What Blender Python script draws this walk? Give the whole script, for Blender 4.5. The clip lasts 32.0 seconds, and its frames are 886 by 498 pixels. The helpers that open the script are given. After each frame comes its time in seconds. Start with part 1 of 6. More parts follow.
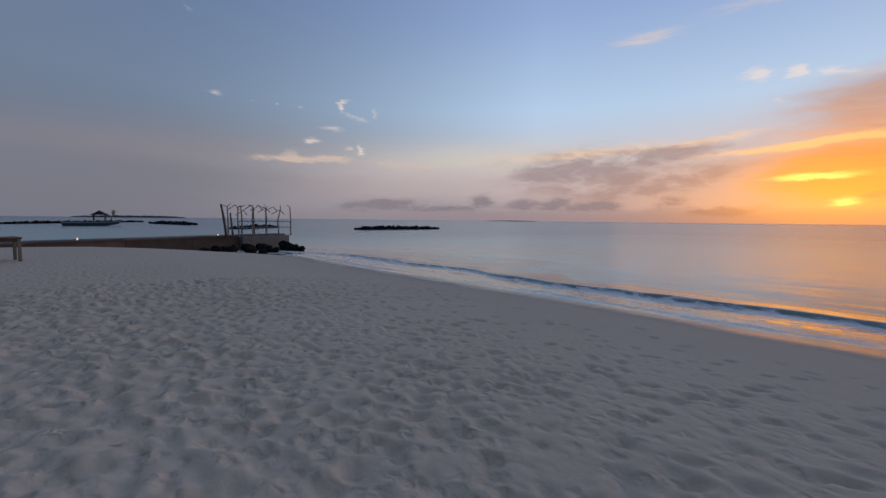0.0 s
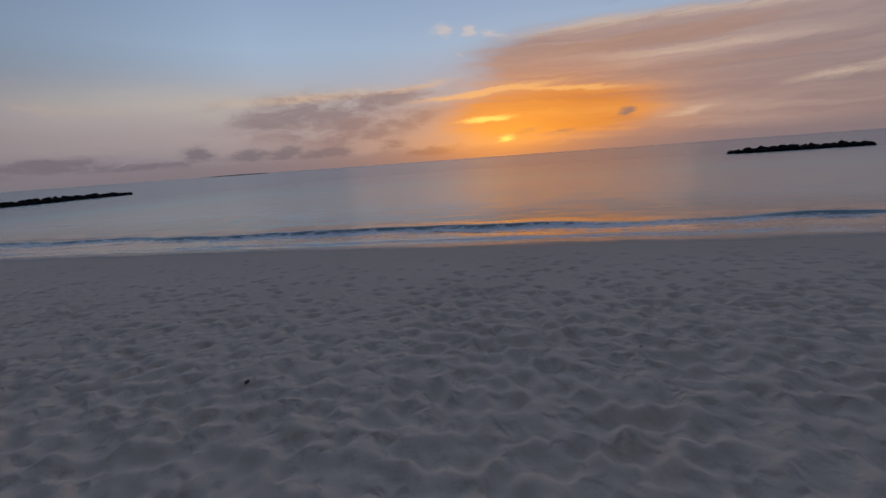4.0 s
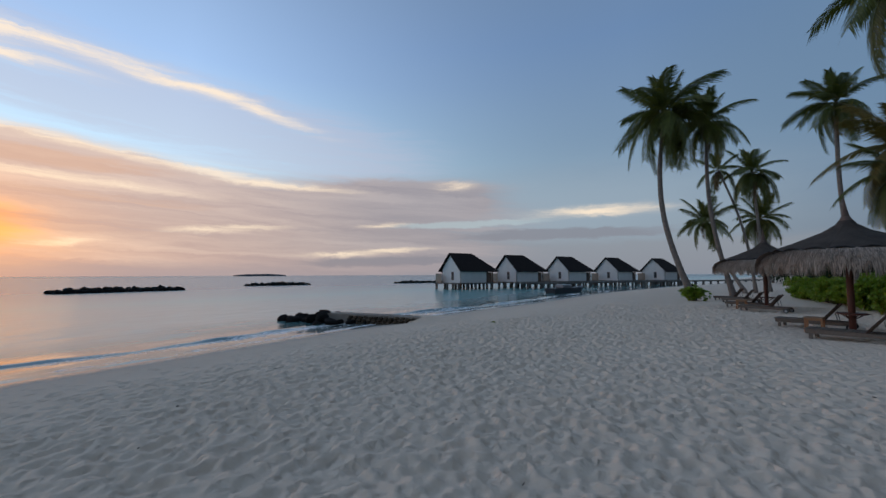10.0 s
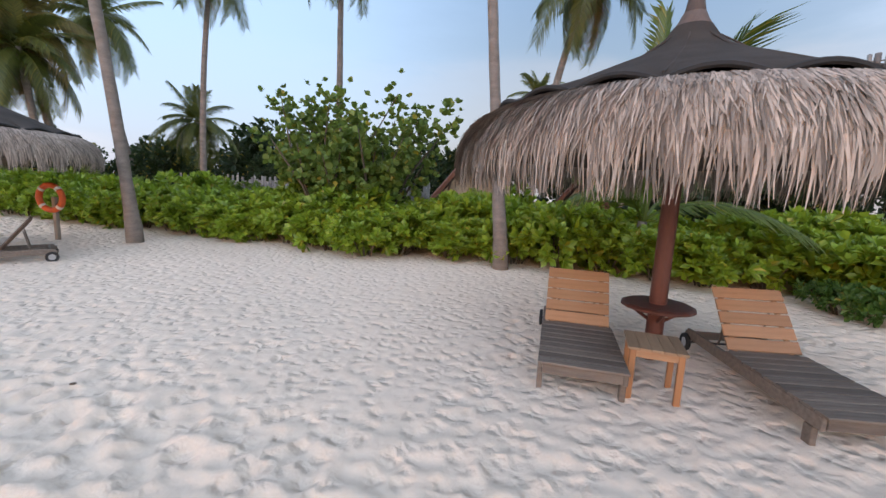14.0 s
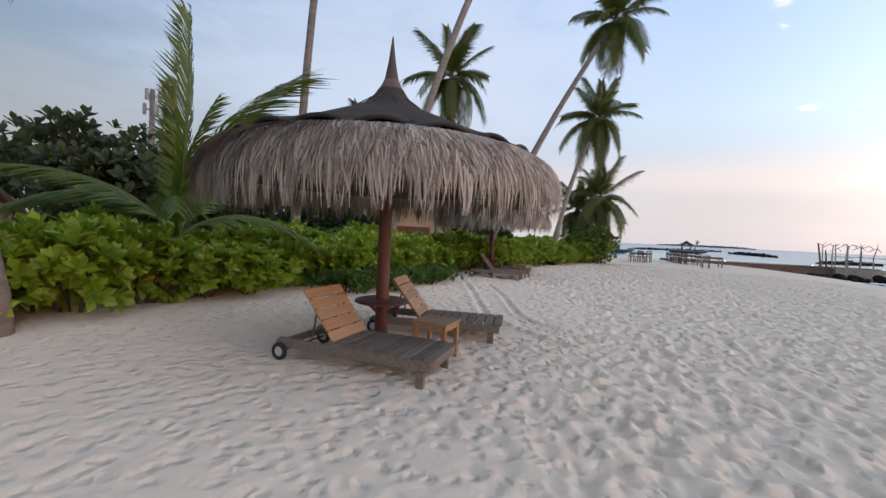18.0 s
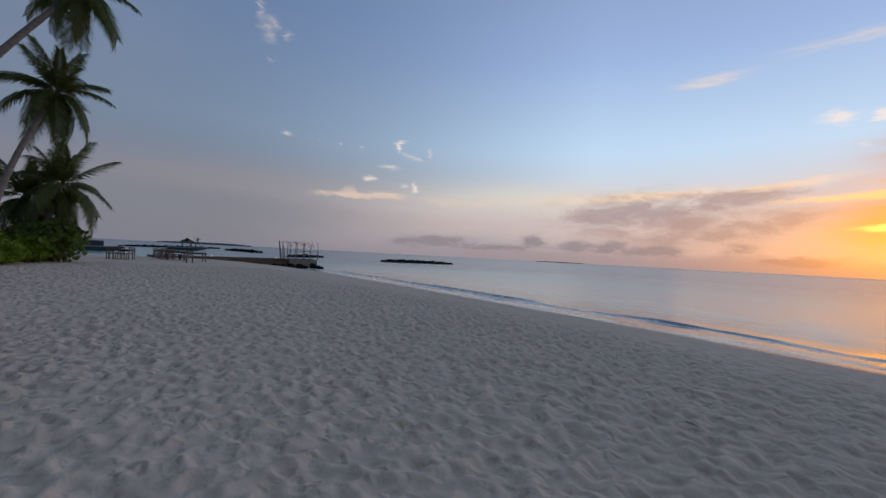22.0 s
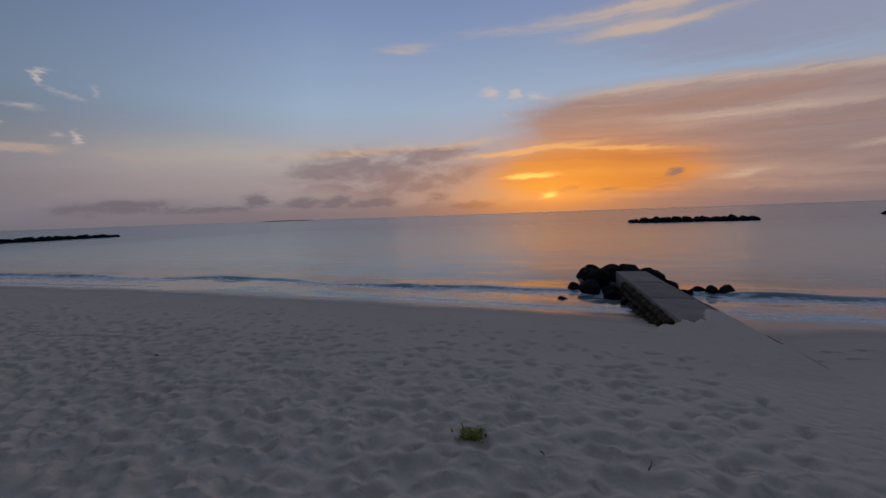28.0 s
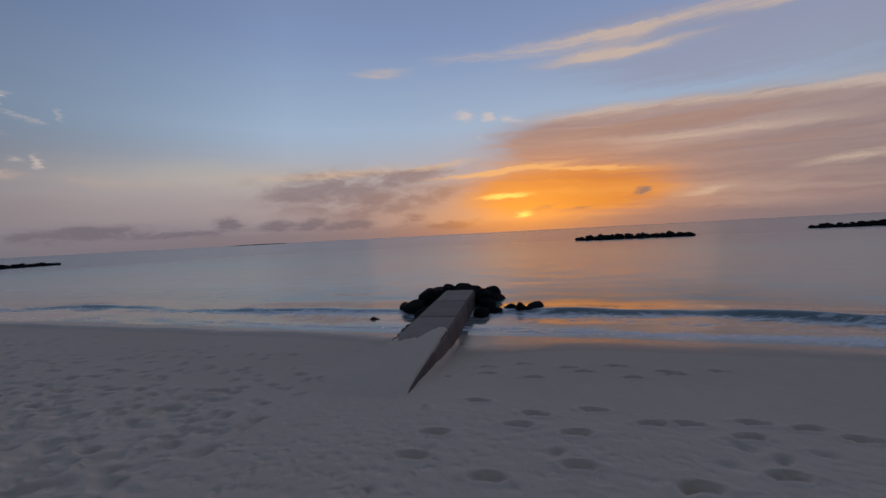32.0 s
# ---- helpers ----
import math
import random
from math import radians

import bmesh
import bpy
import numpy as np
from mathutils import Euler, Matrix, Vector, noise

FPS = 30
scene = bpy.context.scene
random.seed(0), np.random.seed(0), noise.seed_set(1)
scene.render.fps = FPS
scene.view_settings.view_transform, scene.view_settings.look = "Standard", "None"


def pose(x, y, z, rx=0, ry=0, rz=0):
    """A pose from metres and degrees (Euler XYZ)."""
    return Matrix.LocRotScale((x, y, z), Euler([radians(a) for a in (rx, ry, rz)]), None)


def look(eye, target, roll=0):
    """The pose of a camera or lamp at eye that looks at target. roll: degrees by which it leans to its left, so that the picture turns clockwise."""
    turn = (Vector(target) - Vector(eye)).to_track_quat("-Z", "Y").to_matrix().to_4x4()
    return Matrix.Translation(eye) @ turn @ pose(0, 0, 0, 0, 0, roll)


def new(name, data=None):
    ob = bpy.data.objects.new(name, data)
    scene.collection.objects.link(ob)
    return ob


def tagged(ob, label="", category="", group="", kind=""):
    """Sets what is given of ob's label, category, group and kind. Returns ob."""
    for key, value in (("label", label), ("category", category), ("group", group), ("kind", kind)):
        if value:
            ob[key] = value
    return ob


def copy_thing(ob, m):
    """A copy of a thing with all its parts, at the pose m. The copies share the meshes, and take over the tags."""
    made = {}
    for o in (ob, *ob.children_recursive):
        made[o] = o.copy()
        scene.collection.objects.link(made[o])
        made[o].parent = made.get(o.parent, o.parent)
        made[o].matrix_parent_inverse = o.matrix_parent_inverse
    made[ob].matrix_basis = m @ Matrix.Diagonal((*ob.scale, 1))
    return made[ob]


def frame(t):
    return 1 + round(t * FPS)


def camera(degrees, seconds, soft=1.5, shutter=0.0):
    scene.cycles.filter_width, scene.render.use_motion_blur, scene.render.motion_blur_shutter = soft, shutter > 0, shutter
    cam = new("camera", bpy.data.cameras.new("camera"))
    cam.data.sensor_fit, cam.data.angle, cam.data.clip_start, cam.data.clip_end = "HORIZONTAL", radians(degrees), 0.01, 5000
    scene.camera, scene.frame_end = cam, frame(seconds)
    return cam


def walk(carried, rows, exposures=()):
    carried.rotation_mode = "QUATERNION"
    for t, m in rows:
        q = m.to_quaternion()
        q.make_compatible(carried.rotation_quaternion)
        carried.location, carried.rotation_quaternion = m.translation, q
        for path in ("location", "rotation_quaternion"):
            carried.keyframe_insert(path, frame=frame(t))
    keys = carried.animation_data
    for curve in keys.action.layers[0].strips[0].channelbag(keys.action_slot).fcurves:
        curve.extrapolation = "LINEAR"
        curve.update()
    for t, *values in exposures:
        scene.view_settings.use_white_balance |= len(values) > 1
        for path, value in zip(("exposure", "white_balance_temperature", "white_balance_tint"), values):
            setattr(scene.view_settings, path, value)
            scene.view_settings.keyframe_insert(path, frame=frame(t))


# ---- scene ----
cam = camera(95.0, 32.0)
PATH = [
    (0, (-1.939, 1.871, 2.344), (-3.343, 3.288, 2.202), 0.6),
    (0.5, (-1.718, 1.71, 2.379), (-2.929, 3.292, 2.198), -0.4),
    (1, (-1.41, 1.68, 2.355), (-2.509, 3.336, 2.133), -2.5),
    (1.5, (-1.033, 1.833, 2.323), (-1.982, 3.584, 2.143), -3.2),
    (2, (-0.466, 1.809, 2.337), (-1.215, 3.655, 2.163), -3.6),
    (2.5, (0.068, 1.599, 2.389), (-0.507, 3.499, 2.145), -3.9),
    (3, (0.605, 1.481, 2.393), (0.135, 3.396, 2.061), -3.9),
    (3.5, (1.181, 1.216, 2.417), (0.784, 3.129, 1.99), -4.0),
    (5.5, (4.291, 0.479, 2.539), (4.11, 2.439, 2.186), -5.2),
    (6, (4.845, 0.191, 2.604), (4.737, 2.17, 2.331), -5.0),
    (6.5, (5.516, -0.064, 2.607), (5.561, 1.925, 2.405), -4.2),
    (7, (6.079, -0.393, 2.634), (6.323, 1.584, 2.467), -2.6),
    (7.5, (6.673, -0.521, 2.59), (7.12, 1.422, 2.432), -0.6),
    (8, (7.161, -0.735, 2.582), (7.836, 1.144, 2.457), 1.2),
    (8.5, (7.621, -1.012, 2.714), (8.567, 0.75, 2.67), 2.2),
    (9, (8.211, -1.349, 2.78), (9.475, 0.2, 2.838), 1.1),
    (9.5, (8.465, -1.81, 2.772), (10.04, -0.581, 2.872), -1.8),
    (10, (8.954, -2.248, 2.7), (10.755, -1.388, 2.827), -0.2),
    (10.5, (9.474, -2.445, 2.739), (11.443, -2.099, 2.804), 3.3),
    (11, (9.816, -2.569, 2.83), (11.795, -2.862, 2.816), 2.8),
    (11.5, (10.204, -2.562, 2.773), (12.028, -3.377, 2.677), 0.9),
    (12, (10.649, -2.768, 2.816), (12.282, -3.913, 2.666), 1.0),
    (12.5, (11.203, -2.952, 2.788), (12.518, -4.446, 2.591), -0.2),
    (13, (11.845, -3.216, 2.705), (13.129, -4.711, 2.364), -2.0),
    (13.5, (12.498, -3.178, 2.676), (13.541, -4.855, 2.361), -0.6),
    (14, (13.112, -3.284, 2.65), (13.758, -5.154, 2.355), 2.7),
    (14.5, (13.748, -3.426, 2.574), (13.763, -5.417, 2.38), 0.5),
    (15, (14.168, -3.436, 2.649), (13.814, -5.395, 2.453), -1.0),
    (15.5, (14.739, -3.689, 2.694), (13.937, -5.507, 2.469), -1.4),
    (17.5, (16.482, -4.803, 2.41), (14.77, -5.833, 2.322), 1.7),
    (18, (16.893, -5.054, 2.456), (15.077, -5.887, 2.381), 2.8),
    (18.5, (17.197, -5.245, 2.479), (15.277, -5.799, 2.394), 2.5),
    (19, (17.399, -5.509, 2.49), (15.425, -5.828, 2.479), 1.6),
    (19.5, (17.731, -5.497, 2.534), (15.733, -5.585, 2.517), -0.2),
    (20, (18.239, -5.206, 2.57), (16.251, -4.981, 2.542), -1.3),
    (20.5, (18.591, -5.053, 2.553), (16.685, -4.449, 2.531), -1.5),
    (21, (18.817, -4.92, 2.496), (17.038, -4.011, 2.389), -0.2),
    (21.5, (19.063, -4.498, 2.459), (17.335, -3.492, 2.447), -0.8),
    (22, (19.503, -4.124, 2.452), (17.932, -2.887, 2.487), 3.0),
    (22.5, (19.933, -3.703, 2.424), (18.486, -2.322, 2.434), 2.0),
    (23, (20.382, -3.374, 2.437), (19.019, -1.91, 2.408), 1.6),
    (23.5, (20.802, -2.974, 2.432), (19.485, -1.469, 2.428), 0.0),
    (24, (21.3, -2.656, 2.452), (20.024, -1.116, 2.482), -1.4),
    (24.5, (21.709, -2.274, 2.45), (20.505, -0.678, 2.51), -1.8),
    (25, (22.324, -1.968, 2.453), (21.246, -0.284, 2.518), -1.0),
    (25.5, (22.813, -1.597, 2.419), (21.943, 0.204, 2.416), 1.3),
    (27.5, (24.879, -0.177, 2.506), (24.283, 1.729, 2.385), -1.2),
    (28, (25.469, 0.109, 2.496), (24.95, 2.034, 2.33), -2.0),
    (28.5, (26.141, 0.25, 2.509), (25.716, 2.198, 2.361), -2.6),
    (29, (26.721, 0.383, 2.504), (26.371, 2.348, 2.373), -2.4),
    (29.5, (27.336, 0.487, 2.471), (27.001, 2.447, 2.256), -1.9),
    (30, (27.872, 0.487, 2.465), (27.554, 2.435, 2.148), -1.9),
    (30.5, (28.397, 0.62, 2.429), (28.058, 2.56, 2.08), -2.7),
    (31, (28.941, 0.659, 2.402), (28.522, 2.584, 2.057), -3.2),
    (31.5, (29.517, 0.771, 2.377), (29.076, 2.707, 2.138), -2.6),
    (32, (30.085, 1.046, 2.339), (29.677, 3.003, 2.269), -3.0),
]
EXPOSURES = [(0.0, 0.2, 6900, 12), (2.0, -0.25, 6900, 15), (3.0, -0.29, 6900, 15), (6.0, -0.14, 6900, 10), (8.0, -0.13, 6900, 10), (9.0, 0.06, 6900, 5), (9.5, 0.34, 6900, 3), (10.0, 0.68, 6900, 2), (10.5, 1.08, 7400, 2),
             (11.0, 1.70, 7700, 4), (12.0, 2.20, 7700, 7), (13.0, 2.45, 8000, 10), (15.5, 2.60, 8200, 10), (18.0, 2.11, 8400, 10), (19.0, 1.80, 8200, 10), (20.0, 1.37, 7400, 10), (21.0, 0.85, 7200, 10),
             (22.0, 0.41, 7050, 10), (23.0, 0.05, 6750, 10), (24.0, -0.08, 6650, 10), (25.0, -0.26, 6650, 11), (28.0, -0.37, 6900, 15), (30.0, -0.26, 6900, 16), (32.0, -0.27, 6900, 14)]
walk(cam, [(t, look(eye, target, roll)) for t, eye, target, roll in PATH], EXPOSURES)

# ---- world: dusk sky with the sun low over the sea (+y), clouds as drifting layers ----
world = bpy.data.worlds.new("dusk_sky")
scene.world = world
world.use_nodes = True
wt = world.node_tree
wt.nodes.clear()


def link_in(tree, socket, value):
    if isinstance(value, bpy.types.NodeSocket):
        tree.links.new(value, socket)
    elif value is not None:
        socket.default_value = value


def op(kind, a, b=None, c=None, tree=None, clamp=False):
    n = (tree or wt).nodes.new("ShaderNodeMath")
    n.operation, n.use_clamp = kind, clamp
    for s, v in zip(n.inputs, (a, b, c)):
        link_in(tree or wt, s, v)
    return n.outputs[0]


def mixc(f, a, b, tree=None, blend="MIX"):
    t = tree or wt
    n = t.nodes.new("ShaderNodeMix")
    n.data_type, n.blend_type, n.clamp_factor = "RGBA", blend, True
    link_in(t, n.inputs[0], f)
    link_in(t, n.inputs[6], (*a, 1) if isinstance(a, tuple) else a)
    link_in(t, n.inputs[7], (*b, 1) if isinstance(b, tuple) else b)
    return n.outputs[2]


def ramp(f, stops, tree=None):
    t = tree or wt
    n = t.nodes.new("ShaderNodeValToRGB")
    e = n.color_ramp.elements
    while len(e) < len(stops):
        e.new(0.5)
    for el, (p, c) in zip(e, stops):
        el.position, el.color = p, (*c, 1)
    link_in(t, n.inputs[0], f)
    return n.outputs[0]


def noise_fac(vec, scale, detail=4.0, rough=0.55, tree=None, warp=0.0):
    t = tree or wt
    n = t.nodes.new("ShaderNodeTexNoise")
    n.inputs["Scale"].default_value, n.inputs["Detail"].default_value = scale, detail
    n.inputs["Roughness"].default_value, n.inputs["Distortion"].default_value = rough, warp
    link_in(t, n.inputs["Vector"], vec)
    return n.outputs[0]


def xyz(x, y, z, tree=None):
    t = tree or wt
    n = t.nodes.new("ShaderNodeCombineXYZ")
    for s, v in zip(n.inputs, (x, y, z)):
        link_in(t, s, v)
    return n.outputs[0]


way = wt.nodes.new("ShaderNodeTexCoord").outputs["Generated"]
sep = wt.nodes.new("ShaderNodeSeparateXYZ")
wt.links.new(way, sep.inputs[0])
az0 = op("MULTIPLY", op("ARCTAN2", sep.outputs[0], sep.outputs[1]), 57.2958)
el0 = op("MULTIPLY", op("ARCSINE", sep.outputs[2]), 57.2958)
# a gentle domain warp at two sizes, so that no edge stays smooth
wv = xyz(op("MULTIPLY", az0, 0.05), op("MULTIPLY", el0, 0.2), 0.0)
wa = op("SUBTRACT", noise_fac(wv, 2.6, 7.0, 0.7), 0.5)
wb = op("SUBTRACT", noise_fac(wv, 3.4, 7.0, 0.7, warp=0.5), 0.5)
az = op("ADD", az0, op("MULTIPLY", wa, 6.0))
el = op("ADD", el0, op("MULTIPLY", wb, 1.5))
fibre = noise_fac(xyz(op("MULTIPLY", az, 0.045), op("MULTIPLY_ADD", az, 0.012, op("MULTIPLY", el, 0.75)), 3.0), 1.4, 6.0, 0.62, warp=0.3)
puff = noise_fac(xyz(op("MULTIPLY", az, 0.16), op("MULTIPLY", el, 0.42), 7.0), 1.3, 6.0, 0.62, warp=0.35)
comb = noise_fac(xyz(op("MULTIPLY_ADD", el, 0.03, op("MULTIPLY", az, 0.026)), op("MULTIPLY_ADD", az, 0.02, op("MULTIPLY", el, 0.42)), 11.0), 1.6, 7.0, 0.6, warp=0.5)


fibre, puff, comb = [op("MULTIPLY_ADD", v, 2.6, -0.8, clamp=True) for v in (fibre, puff, comb)]


def patch(a, e, sa, se, slope=0.0, power=2.0):
    """A soft cloud round azimuth a and height e (degrees), sa by se wide, its axis rising by slope."""
    du = op("WRAP", op("SUBTRACT", az, a), 180.0, -180.0)
    dv = op("SUBTRACT", op("SUBTRACT", el, e), op("MULTIPLY", du, slope))
    q = op("ADD", op("POWER", op("ABSOLUTE", op("DIVIDE", du, sa)), power), op("POWER", op("ABSOLUTE", op("DIVIDE", dv, se)), power))
    return op("EXPONENT", op("MULTIPLY", q, -1.0))


def total(*layers):
    s = layers[0]
    for v in layers[1:]:
        s = op("ADD", s, v, clamp=True)
    return s


def eroded(shape, tex, k, lo, hi):
    """The shape with its rim frayed by a texture."""
    n = wt.nodes.new("ShaderNodeMapRange")
    n.interpolation_type = "SMOOTHSTEP"
    link_in(wt, n.inputs[0], op("MULTIPLY", shape, op("MULTIPLY_ADD", tex, k, 1.0 - 0.5 * k)))
    n.inputs[1].default_value, n.inputs[2].default_value = lo, hi
    return n.outputs[0]


veil = op("MULTIPLY_ADD", noise_fac(xyz(op("MULTIPLY", sep.outputs[0], 2.0), op("MULTIPLY", sep.outputs[1], 2.0), op("MULTIPLY", sep.outputs[2], 7.0)), 1.6, 6.0, 0.6, warp=0.4), 2.2, -0.6, clamp=True)


def over(f, amount, a, b):
    return mixc(op("MULTIPLY", f, amount), a, b)


up = op("DIVIDE", op("ABSOLUTE", el0), 90.0)
sun_side = ramp(up, ((0.0, (0.24, 0.225, 0.275)), (0.03, (0.285, 0.27, 0.325)), (0.085, (0.40, 0.44, 0.525)), (0.16, (0.345, 0.49, 0.68)),
                     (0.28, (0.22, 0.325, 0.56)), (0.42, (0.15, 0.22, 0.39)), (0.62, (0.112, 0.15, 0.238)), (1.0, (0.09, 0.111, 0.16))))
far_side = ramp(up, ((0.0, (0.066, 0.071, 0.089)), (0.07, (0.06, 0.073, 0.1)), (0.17, (0.043, 0.07, 0.119)), (0.33, (0.032, 0.064, 0.13)),
                     (0.6, (0.062, 0.09, 0.142)), (1.0, (0.09, 0.111, 0.16))))
side_sky = ramp(up, ((0.0, (0.115, 0.12, 0.152)), (0.07, (0.125, 0.146, 0.195)), (0.17, (0.122, 0.182, 0.28)), (0.33, (0.086, 0.144, 0.277)),
                     (0.6, (0.08, 0.112, 0.178)), (1.0, (0.09, 0.111, 0.16))))
turn = op("COSINE", op("DIVIDE", az0, 57.2958))
sky = mixc(op("POWER", op("DIVIDE", turn, 0.85, clamp=True), 2.1), mixc(op("ADD", turn, 1.0, clamp=True), far_side, side_sky), sun_side)

# pale veils on the landward side, and clear blue above the palms
sky = over(patch(-112, 12, 26, 18), 0.65, sky, (0.118, 0.147, 0.222))
sky = over(eroded(patch(-122, 22, 34, 12, 0.12, 3.0), veil, 0.9, 0.1, 1.0), 0.5, sky, (0.138, 0.182, 0.278))
sky = over(eroded(patch(170, 11, 60, 6, 0.0, 3.0), veil, 1.2, 0.2, 0.9), 0.4, sky, (0.085, 0.099, 0.14))
sky = over(patch(130, 20, 30, 20, 0.0, 3.0), 0.7, sky, (0.085, 0.143, 0.25))
# haze bank along the horizon, away from the sun, with a faint pink brim
sky = over(patch(-80, 8.0, 22, 2.6, 0.02), 0.45, sky, (0.215, 0.19, 0.215))
sky = over(patch(82, 8.0, 24, 6.0, 0.0, 3.0), 0.6, sky, (0.20, 0.255, 0.34))
sky = over(eroded(patch(-80, 2.0, 40, 4.6, -0.03, 5.0), puff, 0.35, 0.1, 0.95), 0.9, sky, (0.14, 0.153, 0.2))
sky = over(eroded(patch(80, 1.5, 40, 3.2, 0.0, 4.0), puff, 0.35, 0.15, 0.85), 0.8, sky, (0.15, 0.165, 0.215))
# pale warm sky low down to the sun's left
sky = over(patch(-40, 4.5, 26, 3.6, 0.0, 3.0), 0.75, sky, (0.40, 0.345, 0.37))
sky = over(patch(-38, 8.4, 18, 2.2), 0.6, sky, (0.52, 0.485, 0.435))
sky = over(patch(-46, 1.2, 24, 1.9, 0.0, 3.0), 0.65, sky, (0.238, 0.235, 0.292))
# lavender veil high to the right
sky = over(eroded(patch(34, 18.5, 30, 5.0, -0.12, 3.0), fibre, 0.7, 0.1, 0.9), 0.55, sky, (0.29, 0.29, 0.40))
# glow round the sun
sky = over(patch(0, 2.5, 21, 6.0), 0.72, sky, (0.74, 0.35, 0.15))
near_sun = patch(2, 4, 15, 6.2)
# the wide bank to the sun's right: combed salmon bands, orange near the sun, mauve far off
band = comb
bank = total(patch(35, 6.0, 38, 6.6, -0.02, 4.0), patch(15, 11.6, 15, 2.9, -0.05, 3.0), op("MULTIPLY", patch(60, 11.0, 11, 2.0, 0.0, 3.0), 0.9))
tone = patch(18, 9, 30, 20, 0.0, 3.0)
bank_dark = mixc(near_sun, mixc(tone, (0.165, 0.152, 0.195), (0.285, 0.2, 0.208)), (0.66, 0.215, 0.045))
bank_light = mixc(near_sun, mixc(tone, (0.235, 0.212, 0.25), (0.43, 0.315, 0.295)), (0.93, 0.37, 0.085))
sky = over(eroded(bank, comb, 0.8, 0.05, 0.75), 0.93, sky, mixc(band, bank_dark, bank_light))
sky = over(eroded(total(patch(15, 12.0, 15, 0.9, -0.01, 3.0), op("MULTIPLY", patch(24, 8.6, 13, 0.55, -0.03, 3.0), 0.7)), fibre, 0.8, 0.2, 0.9), 0.6, sky, (0.40, 0.235, 0.185))
# slate bands low on the far right, and the pale gap between them
sky = over(eroded(total(patch(56, 1.9, 11, 0.75, 0.03, 3.0), patch(80, 5.5, 15, 0.8, 0.0, 3.0)), fibre, 0.7, 0.15, 0.8), 0.75, sky, (0.13, 0.133, 0.18))
sky = over(eroded(patch(68, 7.1, 12, 0.5, 0.03, 3.0), fibre, 0.6, 0.2, 0.9), 0.7, sky, (0.25, 0.30, 0.36))
# solid orange round and right of the sun, under a gold brim
sky = over(eroded(patch(5, 5.2, 13, 2.9, -0.03, 3.0), comb, 0.5, 0.1, 0.8), 0.85, sky, mixc(band, (0.68, 0.205, 0.027), (0.84, 0.305, 0.052)))
sky = over(eroded(total(patch(-3, 8.3, 9, 0.4, 0.06), patch(9, 7.7, 6, 0.3, -0.08)), fibre, 0.7, 0.1, 0.8), 0.7, sky, (1.0, 0.52, 0.17))
# the darker cloud to the sun's left, its feathered tail and its lower lobe
left = total(patch(-27, 6.9, 10.0, 2.4, 0.06), patch(-17, 8.3, 8.0, 1.0, 0.10))
lobe = total(patch(-15.5, 5.1, 8.0, 1.7, 0.17), patch(-24, 4.4, 8.0, 1.4, 0.05))
sky = over(total(patch(-25, 8.8, 9, 0.55, 0.05), patch(-12.5, 9.5, 4.5, 0.3, 0.10)), 0.6, sky, (0.80, 0.52, 0.30))
sky = over(eroded(left, puff, 1.6, 0.0, 1.3), 0.85, sky, mixc(near_sun, (0.245, 0.195, 0.225), (0.46, 0.25, 0.17)))
sky = over(eroded(lobe, puff, 1.6, 0.0, 1.3), 0.85, sky, mixc(near_sun, (0.265, 0.195, 0.21), (0.48, 0.23, 0.14)))
# mauve haze on the horizon and the low line of cumulus
low_tone = patch(0, 1, 15, 6)
sky = over(patch(0, 0.3, 64, 1.25, 0.0, 4.0), 0.75, sky, mixc(low_tone, (0.215, 0.185, 0.215), (0.36, 0.175, 0.105)))
low = total(patch(-51.3, 2.1, 3.6, 0.75, 0.04), patch(-39.6, 2.4, 1.8, 1.05, 0.25), patch(-34, 2.0, 2.4, 0.7), patch(-29.5, 2.2, 1.7, 0.85, 0.1), patch(-24.5, 1.9, 3.0, 0.7, 0.06),
            patch(-16.2, 2.3, 2.2, 0.85, 0.2), patch(-57, 1.8, 2.4, 0.7), patch(2.6, 3.0, 1.5, 0.34, 0.18), patch(6.8, 2.6, 1.5, 0.34, 0.14), patch(14.6, 4.2, 0.8, 0.5), patch(-10, 1.5, 3.2, 0.6), patch(-45, 1.7, 3.0, 0.5))
sky = over(eroded(low, puff, 2.0, 0.04, 0.95), 0.82, sky, mixc(low_tone, (0.16, 0.148, 0.19), (0.36, 0.165, 0.085)))
# lit edges: cream streaks
cream = total(patch(-18.5, 21.5, 3.6, 0.55, 0.03), patch(-2, 22.9, 8.5, 0.6, 0.0), patch(13, 23.1, 10.0, 0.85, 0.0), patch(13, 21.0, 9.5, 0.85, -0.02),
              op("MULTIPLY", patch(28, 22.4, 8, 0.8, -0.09), 0.8), op("MULTIPLY", patch(41, 20.3, 8, 0.8, -0.24), 0.6),
              op("MULTIPLY", patch(9, 14.3, 8, 0.65, -0.03), 0.9), op("MULTIPLY", patch(29, 13.2, 14, 0.6, -0.1), 0.85), op("MULTIPLY", patch(45, 11.7, 10, 0.5, 0.0), 0.5), op("MULTIPLY", patch(65.5, 12.3, 3.2, 0.7), 0.75),
              op("MULTIPLY", patch(23.5, 10.1, 11, 0.6, -0.05), 0.85), op("MULTIPLY", patch(36, 5.75, 6.5, 0.5, 0.08), 0.75), op("MULTIPLY", patch(22, 3.75, 3.6, 0.45, 0.12), 0.7), op("MULTIPLY", patch(54, 3.15, 9, 0.4, 0.06), 0.8), op("MULTIPLY", patch(56, 6.95, 3.2, 0.35, 0.08), 0.8), patch(85, 8.25, 8, 0.7, 0.01))
